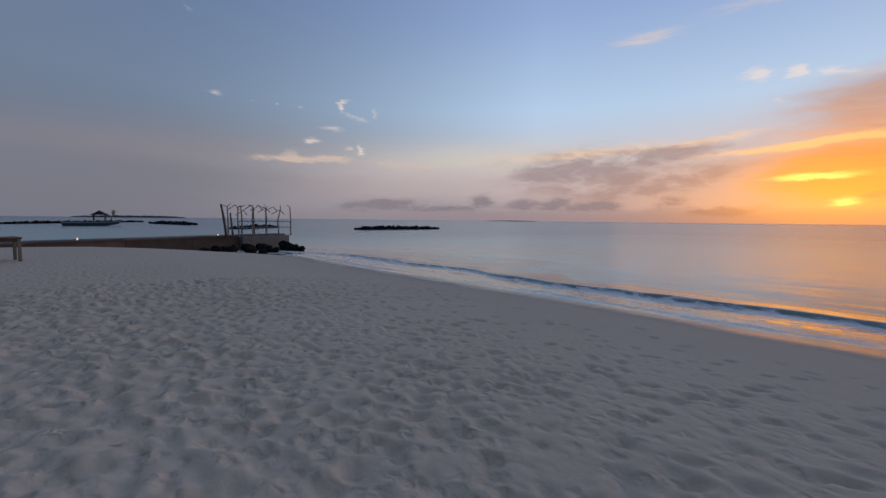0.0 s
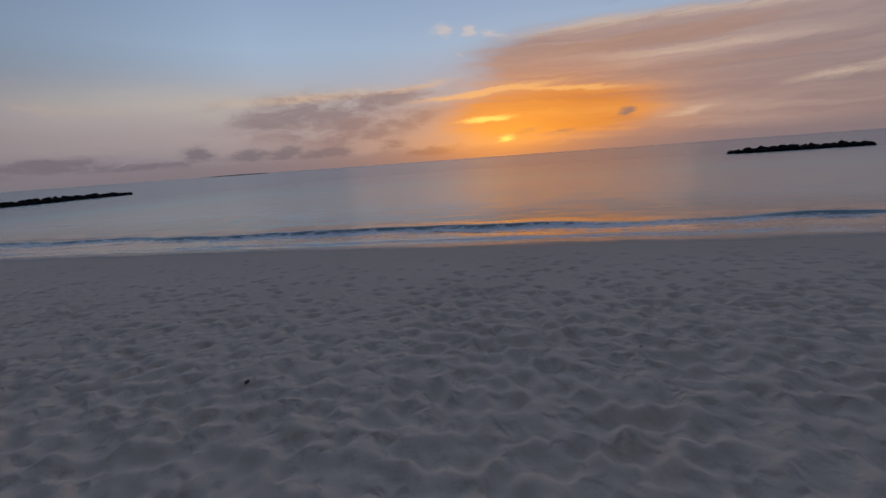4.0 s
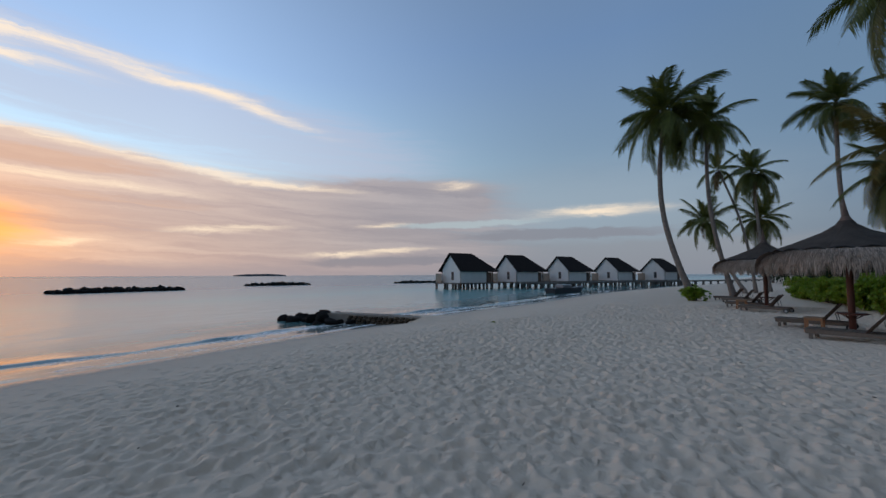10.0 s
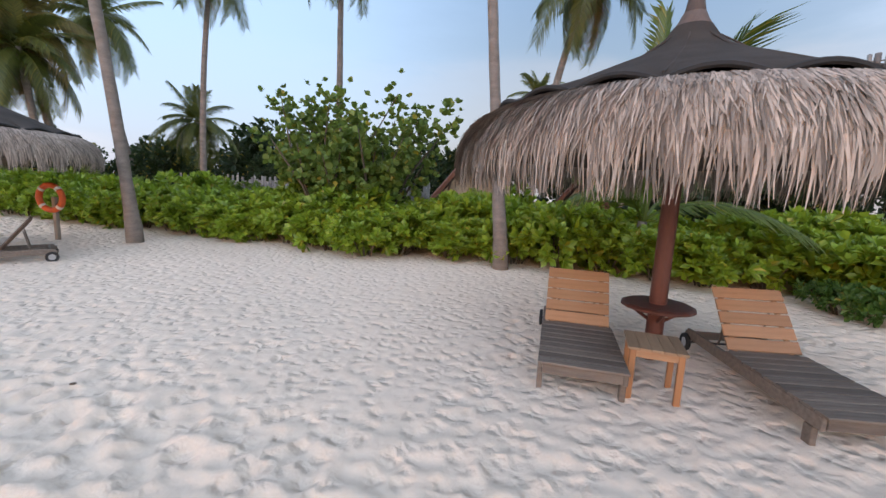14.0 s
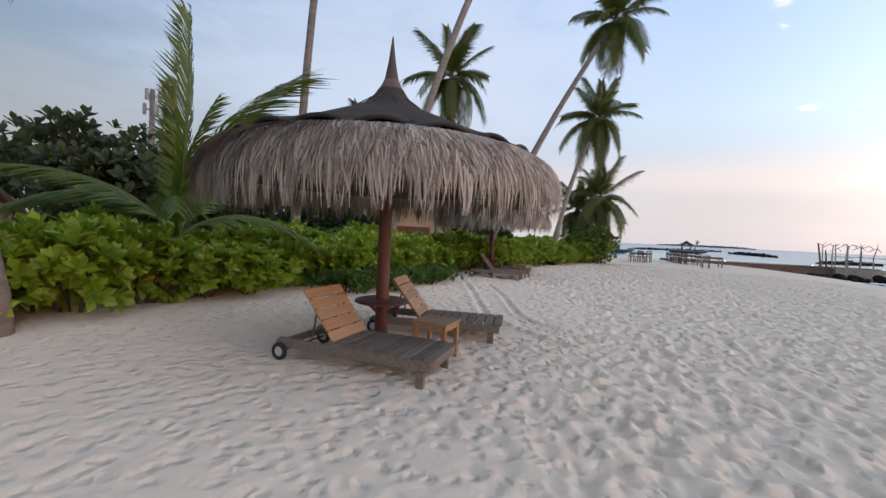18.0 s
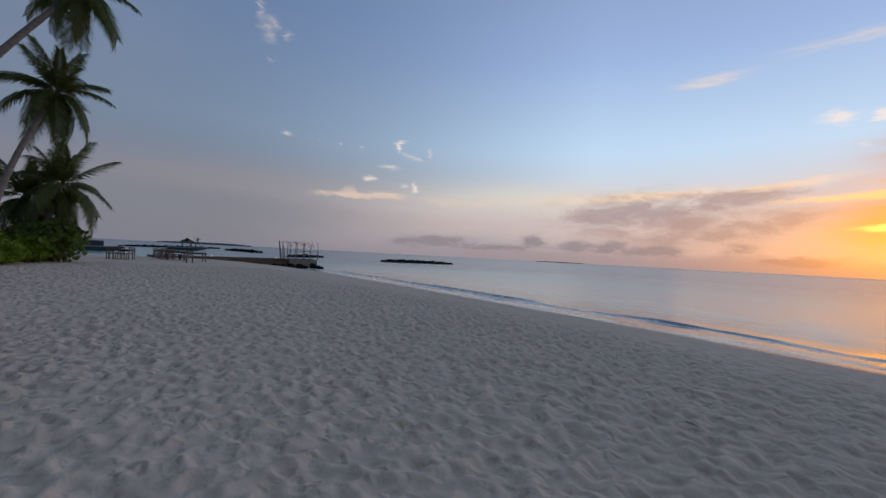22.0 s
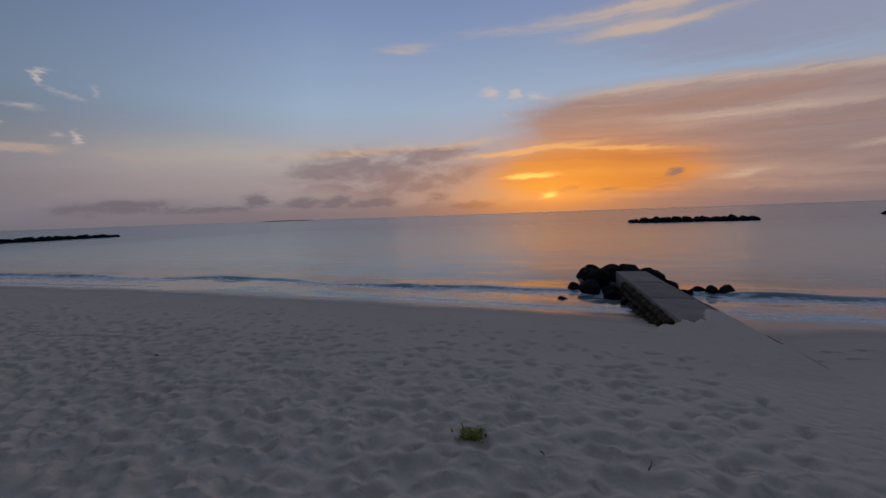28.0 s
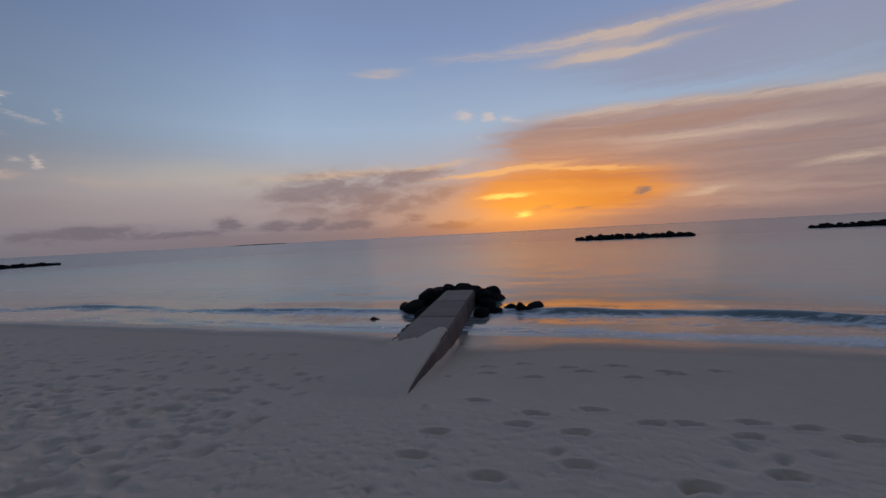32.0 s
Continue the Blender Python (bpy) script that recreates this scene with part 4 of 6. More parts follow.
    for u0, length, n, lift in ((3.1, 2.7, 2300, -0.05), (2.8, 2.5, 2300, -0.015), (2.5, 2.2, 1900, 0.012), (2.1, 1.9, 1700, 0.02), (1.7, 1.75, 1550, 0.024), (1.3, 1.65, 1450, 0.026),
                                (0.9, 1.6, 1350, 0.026), (0.5, 1.5, 1250, 0.024), (0.1, 1.4, 1150, 0.014), (-0.2, 1.2, 1000, 0.006)):
        for k in range(n):
            a = 2 * math.pi * (k + rng.random()) / n
            tuft = 0.34 * math.sin(37 * a + 3 * u0) + 0.3 * math.sin(83 * a + 5 * u0) + 0.26 * math.sin(171 * a + u0)
            long = length * rng.uniform(0.6, 1.12) + (0.85 if u0 > 2.4 else 0.4) * tuft
            blade(a, max(0.0, u0 + rng.uniform(-0.3, 0.3)), max(0.5, long), lift * rng.uniform(0.1, 1.9), rng.uniform(0.004, 0.0095), 0.016 * math.cos(37 * a + 3 * u0) + rng.gauss(0, 0.013))
    me = from_arrays("thatch", verts, faces, THATCH)
    tagged(part("thatch", me, THATCH, u, "shaggy dry palm strands hanging in courses"), kind="stuff")
    return u


# ---- sun loungers ----
def lounger_thing(m, back_wood=TEAK, label="weathered grey timber sun lounger with raised orange-brown backrest"):
    w, L = 0.74, 1.92
    t = thing("sun_lounger", label, "lounger", m, "sun loungers")
    top = 0.27
    for sx in (-1, 1):
        part("side_rail", boxed((sx * (w / 2 - 0.02), -0.02, top - 0.075), (0.035, L - 0.06, 0.11), 0.006), GREYWOOD, t)
        part("front_leg", boxed((sx * (w / 2 - 0.025), L / 2 - 0.16, (top - 0.13) / 2 - 0.06), (0.05, 0.085, top - 0.02), 0.006), GREYWOOD, t)
        part("rear_arm", boxed((sx * (w / 2 - 0.02), -L / 2 + 0.1, top - 0.09), (0.04, 0.26, 0.08), 0.01), GREYWOOD, t)
        bm = lathe([(0.055, -0.018), (0.09, -0.02), (0.1, -0.012), (0.1, 0.012), (0.09, 0.02), (0.055, 0.018), (0.055, -0.018)], 20)
        bmesh.ops.transform(bm, matrix=pose(sx * (w / 2 + 0.025), -L / 2 + 0.05, 0.10, 0, 90, 0), verts=bm.verts)
        wheel = part("wheel", bm, RUBBER, t, "black rubber tyre")
        bm = lathe([(0.0, -0.012), (0.056, -0.012), (0.058, 0.0), (0.056, 0.012), (0.0, 0.012)], 16)
        bmesh.ops.transform(bm, matrix=pose(sx * (w / 2 + 0.025), -L / 2 + 0.05, 0.10, 0, 90, 0), verts=bm.verts)
        part("hub", bm, GREYPLASTIC, wheel, "grey plastic hub")
    part("axle", tubed([(-w / 2 - 0.03, -L / 2 + 0.05, 0.10), (w / 2 + 0.03, -L / 2 + 0.05, 0.10)], (0.012, 0.012), 6), RUBBER, t)
    part("end_rail", boxed((0, L / 2 - 0.06, top - 0.075), (w - 0.08, 0.03, 0.085), 0.005), GREYWOOD, t)
    part("rear_rail", boxed((0, -L / 2 + 0.08, top - 0.075), (w - 0.08, 0.03, 0.085), 0.005), GREYWOOD, t)
    n, y0, y1 = 9, -0.24, L / 2 + 0.0
    slat = mesh_from("slat", boxed((0, 0, 0), (w, (y1 - y0) / n - 0.018, 0.022), 0.004), GREYWOOD)
    for k in range(n):
        o = part("slat", slat, GREYWOOD, t)
        o.location = (0, y0 + (k + 0.5) * (y1 - y0) / n, top - 0.01)
    back = thing_part("backrest", t, pose(0, -0.25, top - 0.005, -52, 0, 0))
    board = mesh_from("back_board", boxed((0, 0, 0), (w - 0.06, 0.122, 0.02), 0.004), back_wood)
    for k in range(5):
        o = part("back_board", board, back_wood, back)
        o.location = (0, -0.07 - 0.137 * k, 0.012)
    for sx in (-1, 1):
        part("back_stile", boxed((sx * 0.26, -0.345, -0.016), (0.045, 0.68, 0.03), 0.004), back_wood, back)
        part("strut", tubed([(sx * 0.2, -0.63, 0.20), (sx * 0.2, -0.56, 0.58)], (0.012, 0.012), 5), GREYWOOD, t)
    return t


def thing_part(name, parent, m):
    """A part that is a frame for its own pieces: its first mesh, at the pose m."""
    ob = new(name, mesh_from(name, boxed((0, -0.012, -0.02), (0.6, 0.025, 0.03), 0.004), GREYWOOD))
    ob.parent = parent
    ob.matrix_basis = m
    return ob


def side_table_thing(m):
    t = thing("side_table", "small square teak side table beside the loungers", "table", m, "teak side tables")
    s, h = 0.46, 0.46
    n = 5
    for k in range(n):
        part("top_slat", boxed((-s / 2 + (k + 0.5) * s / n, 0, h - 0.012), (s / n - 0.004, s, 0.024), 0.003), TABLETOP, t)
    for sx in (-1, 1):
        part("apron", boxed((sx * (s / 2 - 0.04), 0, h - 0.06), (0.022, s - 0.12, 0.065), 0.003), TEAK, t)
        part("apron", boxed((0, sx * (s / 2 - 0.04), h - 0.06), (s - 0.12, 0.022, 0.065), 0.003), TEAK, t)
        for sy in (-1, 1):
            part("leg", boxed((sx * (s / 2 - 0.045), sy * (s / 2 - 0.045), h / 2 - 0.05), (0.05, 0.05, h + 0.05), 0.005), TEAK_Z, t)
    return t


def on_sand(x, y, rz=0.0, dz=0.0):
    return pose(x, y, ground_z(x, y) + dz, 0, 0, rz)


umb = umbrella_thing(on_sand(12.3, -8.02, 4))
for x, y, r in ((25.14, -7.96, 40), (34.6, -8.1, 77), (1.5, -10.0, 20)):
    copy_thing(umb, on_sand(x, y, r))
lng = lounger_thing(on_sand(13.08, -7.67, 4))
copy_thing(lng, on_sand(11.3, -7.62, 14.5))
lng = lounger_thing(on_sand(26.3, -7.4, -26), BROWNWOOD, "dark weathered timber sun lounger with raised brown backrest")
for x, y, r in ((23.2, -7.3, -27), (35.7, -7.5, -26), (32.7, -7.55, -29), (2.4, -9.4, 8), (0.6, -9.55, 18), (42.2, -7.9, -28), (39.7, -7.95, -24)):
    copy_thing(lng, on_sand(x, y, r))
tbl = side_table_thing(on_sand(12.44, -7.13, 0))
for x, y, r in ((24.85, -7.0, -24), (34.3, -7.0, -20), (1.55, -8.7, -10)):
    copy_thing(tbl, on_sand(x, y, r))


# ---- coconut palms ----
def frond_mesh(name, length, droop, leaflets, seed, mat, width=0.75, twist=0.0, acute=0.0):
    rng = random.Random(seed)
    verts, faces = [], []

    def at(s):
        return Vector((length * (s - 0.16 * droop * s * s), 0.10 * math.sin(twist * s * 3), length * (0.28 * s - droop * s * s * 0.72)))

    n = 9
    for i in range(n + 1):
        s = i / n
        p, r = at(s), 0.035 * (1 - 0.85 * s)
        for dx, dz in ((0, r), (-r, -r * 0.6), (r, -r * 0.6)):
            verts.append(p + Vector((0, dx, dz)))
    for i in range(n):
        for k in range(3):
            a, b = 3 * i + k, 3 * i + (k + 1) % 3
            faces.append((a, b, b + 3, a + 3))
    for k in range(leaflets):
        s = 0.12 + 0.86 * k / leaflets
        p = at(s)
        d = (at(min(s + 0.05, 1)) - p).normalized()
        ll = width * (0.45 + 1.0 * math.sin(math.pi * (0.15 + 0.75 * s))) * 0.68 * rng.uniform(0.7, 1.12)
        for sd in (-1, 1):
            out = (Vector((0, sd, 0)) * (0.78 - 0.3 * acute) + d * (0.34 + 0.62 * s + 0.3 * acute)).normalized()
            hang = rng.uniform(0.25, 0.6) + 0.22 * droop
            mid = p + out * ll * 0.5 + Vector((0, 0, -hang * ll * 0.18))
            tip = p + out * ll * 0.88 + Vector((0, 0, -hang * ll * 0.75))
            w = (0.02 + 0.012 * rng.random()) * (1 - 0.2 * acute)
            i0 = len(verts)
            verts += [p - d * w * 0.6, p + d * w * 0.6, mid + d * w, mid - d * w, tip]
            faces += [(i0, i0 + 1, i0 + 2, i0 + 3), (i0 + 3, i0 + 2, i0 + 4)]
    return from_arrays(name, verts, faces, mat)


FROND_KINDS = [frond_mesh("frond", 2.8, d, 64, 40 + i, FROND, 0.8, tw) for i, (d, tw) in enumerate(((0.3, 0.5), (0.7, -0.6), (1.05, 0.8), (1.35, -0.4)))]
FROND_YOUNG_KINDS = [frond_mesh("frond", 2.9, d, 84, 60 + i, FROND_YOUNG, 0.66 if i < 2 else 0.8, tw, 0.8) for i, (d, tw) in enumerate(((0.12, 0.4), (0.35, -0.5), (0.75, 0.6), (1.0, -0.5)))]
FROND_OLIVE_KINDS = [frond_mesh("frond", 2.8, d, 64, 50 + i, FROND_OLIVE, 0.8, tw) for i, (d, tw) in enumerate(((0.4, 0.5), (0.8, -0.6), (1.15, 0.8), (1.45, -0.4)))]
FROND_DEAD = frond_mesh("dead_frond", 2.5, 1.3, 34, 77, FROND_DRY, 0.6)


def palm(base, top, bend=(0, 0), r=0.15, size=1.0, fronds=20, seed=0, label="tall coconut palm with a slender grey trunk", young=False, dead=2, olive=False, leaves=()):
    rng = random.Random(seed)
    base, top = Vector(base), Vector(top)
    t = thing("palm_tree", label, "palm tree", pose(*base), "coconut palms")
    h = (top - base).length
    mid = Vector((bend[0], bend[1], 0))
    n = 26
    pts, rad = [], []
    for i in range(n + 1):
        s = i / n
        pts.append((top - base) * s + mid * math.sin(math.pi * s) + Vector((0, 0, -0.4 * (i == 0))))
        ring = 1.0 + 0.035 * (i % 2)
        rad.append(r * (1.45 - 0.45 * min(1, s * 7)) * (1 - 0.35 * s) * ring)
    bm = bmesh.new()
    tube(bm, pts, rad, 10, True, 0.04, rng)
    part("trunk", bm, TRUNK, t, "", True)
    head = top - base
    for yaw, pitch, kind, sc in leaves:
        o = part("frond", FROND_YOUNG_KINDS[kind], FROND_YOUNG, t)
        o.matrix_basis = Matrix.Translation(head) @ pose(0, 0, 0, 0, -pitch, yaw) @ Matrix.Diagonal((sc, sc, sc, 1))
    for k in range(0 if leaves else fronds):
        tier = k / fronds
        kinds = FROND_YOUNG_KINDS if young else FROND_OLIVE_KINDS if olive else FROND_KINDS
        me = kinds[max(0, min(3, int(tier * (2.2 if young else 4.2) + rng.uniform(-0.5, 0.5))))]
        o = part("frond", me, FROND, t)
        yaw = 137.5 * k + rng.uniform(-15, 15)
        pitch = (90 - 38 * tier if young else 66 - 114 * tier) + rng.uniform(-8, 8)
        if young and tier >= 0.7:
            yaw, pitch, me = 285 + 38 * (k % 2), 34, kinds[3]
        sc = size * rng.uniform(0.85, 1.08) * (0.8 if tier < 0.12 else 1.0)
        o.matrix_basis = Matrix.Translation(head + Vector((0, 0, -0.1 * tier))) @ pose(0, 0, 0, rng.uniform(-20, 20), -pitch, yaw) @ Matrix.Diagonal((sc, sc, sc, 1))
    for k in range(dead):
        o = part("dead_frond", FROND_DEAD, FROND_DRY, t, "brown dead frond hanging down")
        sc = size * rng.uniform(0.6, 0.9)
        o.matrix_basis = Matrix.Translation(head + Vector((0, 0, -0.15))) @ pose(0, 0, 0, 0, 38 + rng.uniform(0, 15), rng.uniform(0, 360)) @ Matrix.Diagonal((sc, sc, sc, 1))
    if not young:
        for k in range(6):
            a = k * 1.05 + seed
            bm = bmesh.new()
            bmesh.ops.create_icosphere(bm, subdivisions=1, radius=0.12 * size)
            o = part("coconut", bm, BROWNWOOD, t)
            o.location = head + Vector((0.22 * math.cos(a), 0.22 * math.sin(a), -0.3)) * size
    return t


def gz(x, y):
    return (x, y, ground_z(x, y))


palm(gz(41.0, -5.64), (41.1, -4.4, 14.1), (0.2, 1.05), 0.2, 1.45, 27, 1, "tall coconut palm with a full dark crown")
palm(gz(42.6, -8.2), (42.9, -7.1, 13.6), (0, 0.6), 0.16, 1.1, 22, 2)
palm(gz(53.5, -11.0), (54.8, -8.3, 7.8), (0, 0.3), 0.16, 1.05, 21, 3)
palm(gz(54.5, -11.9), (54.7, -9.5, 12.6), (0, -0.5), 0.13, 0.9, 9, 4, "thin coconut palm with a sparse crown")
palm(gz(54.2, -12.6), (54.2, -12.0, 12.0), (0, 0), 0.15, 1.15, 22, 5)
palm(gz(59.0, -14.0), (59.0, -13.5, 8.2), (0, 0), 0.15, 1.15, 22, 6)
palm(gz(38.4, -13.1), (38.5, -12.6, 12.3), (0, 0.3), 0.14, 0.9, 20, 7)
palm(gz(33.6, -14.4), (33.9, -13.3, 8.3), (0, 0), 0.17, 1.15, 25, 8, "coconut palm with a dense yellowish crown", dead=6, olive=True)
palm(gz(32.6, -13.2), (33.0, -12.8, 7.0), (0, 0), 0.15, 0.95, 20, 18, dead=3)
palm(gz(38.1, -20.4), (38.9, -19.0, 11.0), (0, 0.2), 0.15, 1.15, 22, 9)
palm(gz(23.66, -10.25), (24.2, -9.35, 11.1), (-0.35, 0.1), 0.135, 1.0, 20, 10, "tall coconut palm at the hedge with brown hanging fronds", dead=5)
palm(gz(29.4, -17.1), (29.05, -17.6, 11.8), (0.25, 0), 0.14, 0.95, 21, 11)
palm(gz(23.1, -18.2), (22.95, -18.1, 12.3), (0, 0), 0.15, 1.0, 21, 12)
palm(gz(14.72, -11.85), (15.9, -12.5, 13.4), (0.1, -0.05), 0.125, 1.1, 21, 13, "tall coconut palm leaning over the hedge")
palm(gz(15.3, -19.3), (13.6, -19.7, 10.6), (0.3, 0), 0.16, 1.15, 22, 14, dead=4)
palm(gz(17.8, -48.6), (18.8, -48.4, 12.7), (0, 0), 0.17, 1.2, 20, 15)
palm(gz(4.9, -17.0), (4.4, -16.2, 16.8), (0.25, 0), 0.17, 1.1, 21, 16)
palm(gz(3.5, -13.85), (1.0, -9.35, 17.0), (0.3, -0.4), 0.16, 1.1, 21, 17, "coconut palm leaning out over the beach")
palm(gz(-4.6, -15.5), (-4.67, -14.9, 11.5), (0, 0), 0.15, 1.15, 22, 19, dead=4)
palm(gz(-0.6, -11.3), (-6.58, -6.4, 14.2), (0.3, -0.3), 0.17, 1.02, 23, 20, "coconut palm leaning far out over the beach")
palm(gz(-7.4, -9.2), (-9.54, -7.2, 9.9), (0.3, -0.3), 0.16, 1.05, 23, 21, "coconut palm leaning out over the beach")
palm(gz(-12.0, -8.2), (-12.5, -7.0, 5.4), (0, 0), 0.15, 1.1, 23, 22, "short coconut palm in the hedge")
palm(gz(-13.5, -9.2), (-13.8, -8.6, 4.6), (0, 0), 0.15, 1.0, 21, 23, "short coconut palm in the hedge")
palm(gz(-21.8, -20.2), (-21.8, -20.1, 7.2), (0, 0), 0.15, 1.2, 21, 24)
palm(gz(-1.3, -18.4), (-1.3, -18.3, 5.9), (0, 0), 0.15, 1.0, 20, 25)
palm(gz(33.4, -20.4), (33.4, -20.3, 5.6), (0, 0), 0.15, 0.95, 20, 26, "short dark palm behind the hedge")
palm(gz(1.3, -16.4), (1.3, -16.3, 6.2), (0, 0), 0.15, 1.0, 20, 27, "short palm behind the hedge")
palm(gz(11.95, -13.0), (11.95, -12.95, 2.15), (0, 0), 0.15, 1.3, 7, 28, "young coconut palm with upright light green fronds", True, 1,
     leaves=((292, 82, 0, 1.45), (270, 76, 0, 1.0), (110, 70, 2, 1.45), (125, 74, 1, 1.0), (297, 34, 3, 1.25), (285, 14, 3, 1.15), (330, 40, 2, 1.0), (60, 36, 3, 1.0), (200, 44, 2, 1.05), (160, 26, 3, 1.0)))
palm(gz(19.2, -13.6), (19.2, -13.6, 1.5), (0, 0), 0.13, 0.8, 9, 29, "young palm among the shrubs", True, 0)


# ---- shrubs ----
def rosette(verts, faces, p, up, rng, size, n, wide=0.23):
    up = up.normalized()
    a = up.cross(Vector((0.3, 0.7, 0.2))).normalized()
    b = up.cross(a)
    ph = rng.uniform(0, 6.28)
    for k in range(n):
        t = ph + 2.4 * k
        o = a * math.cos(t) + b * math.sin(t)
        tilt = 0.25 + 0.75 * k / n
        d = (o * tilt + up * (1.05 - tilt * 0.75)).normalized()
        L = size * rng.uniform(0.75, 1.15)
        s = d.cross(up).normalized() * L * wide
        i0 = len(verts)
        m = p + d * L * 0.6
        if wide < 0.35:
            verts += [p, m - s + up * 0.01, p + d * L - up * L * 0.12, m + s + up * 0.01]
            faces += [(i0, i0 + 1, i0 + 2), (i0, i0 + 2, i0 + 3)]
            continue
        for f, g, h in ((0.0, 0.12, 0.0), (0.22, 0.85, 0.03), (0.5, 1.0, 0.02), (0.8, 0.72, -0.03), (1.0, 0.15, -0.12)):
            c = p + d * L * f + up * L * h
            verts += [c - s * g, c + s * g]
        faces += [(i0 + 2 * q, i0 + 2 * q + 1, i0 + 2 * q + 3, i0 + 2 * q + 2) for q in range(4)]


def shrub_meshes(seed, rx, ry, h, count, leaf, leaf_mat, n=8):
    rng = random.Random(seed)
    verts, faces = [], []
    lumps = [(rng.uniform(-0.6, 0.6) * rx, rng.uniform(-0.6, 0.6) * ry, rng.uniform(0.45, 0.72) * h, rng.uniform(0.32, 0.5)) for _ in range(9)]
    bm = bmesh.new()
    for x, y, z, r in lumps:
        tube(bm, [(x * 0.2, y * 0.2, -0.15), (x * 0.6, y * 0.6, z * 0.45), (x, y, z)], (0.022, 0.016, 0.008), 5)
    k = 0
    while k < count:
        x, y, z, r = rng.choice(lumps)
        u = Vector((rng.gauss(0, 1), rng.gauss(0, 1), rng.gauss(0.25, 1))).normalized()
        p = Vector((x, y, z)) + Vector((u.x * r * rx * 1.1, u.y * r * ry * 1.1, u.z * r * h * 0.8)) * rng.uniform(0.8, 1.05)
        if p.z < 0.06:
            continue
        k += 1
        rosette(verts, faces, p, (u + Vector((0, 0, 0.55))), rng, leaf * rng.uniform(0.8, 1.25), n)
    return from_arrays("foliage", verts, faces, leaf_mat), mesh_from("woody_base", bm, STEM)


def shrub(kind, x, y, rz, sc, name, label, category, group, lift=0.0):
    t = thing(name, label, category, on_sand(x, y, rz, lift), group)
    for me, nm in zip(kind, ("foliage", "woody_base")):
        o = part(nm, me, None, t)
        o.scale = sc
        if nm == "foliage":
            tagged(o, kind="stuff")
    return t


HEDGE_KINDS = [shrub_meshes(100 + i, 0.95, 0.85, 1.3, 170, 0.245, HEDGE, 9) for i in range(5)]
LOW_KINDS = [shrub_meshes(120 + i, 0.9, 0.7, 0.45, 260, 0.12, CREEPER, 6) for i in range(2)]
DARK_KINDS = [shrub_meshes(140 + i, 1.6, 1.4, 2.6, 430, 0.25, DARKLEAF, 6) for i in range(3)]
THICKET_KINDS = [shrub_meshes(144 + i, 1.6, 1.4, 2.6, 260, 0.3, DARKLEAF, 5) for i in range(2)]
GREY_KINDS = [shrub_meshes(156 + i, 1.2, 1.0, 2.0, 420, 0.17, GREYLEAF, 6) for i in range(2)]
MID_KINDS = [shrub_meshes(150 + i, 1.2, 1.0, 2.0, 380, 0.2, BROADLEAF, 7) for i in range(2)]


def hedge_y(x):
    return float(np.interp(x, [-14, -10, -6, -2.4, 3, 7, 10, 13, 15.7, 18, 23.5, 32, 42, 50], [-6.6, -7.4, -8.7, -10.0, -11.0, -11.0, -11.6, -11.9, -12.1, -11.2, -11.4, -11.6, -11.8, -12.2]))


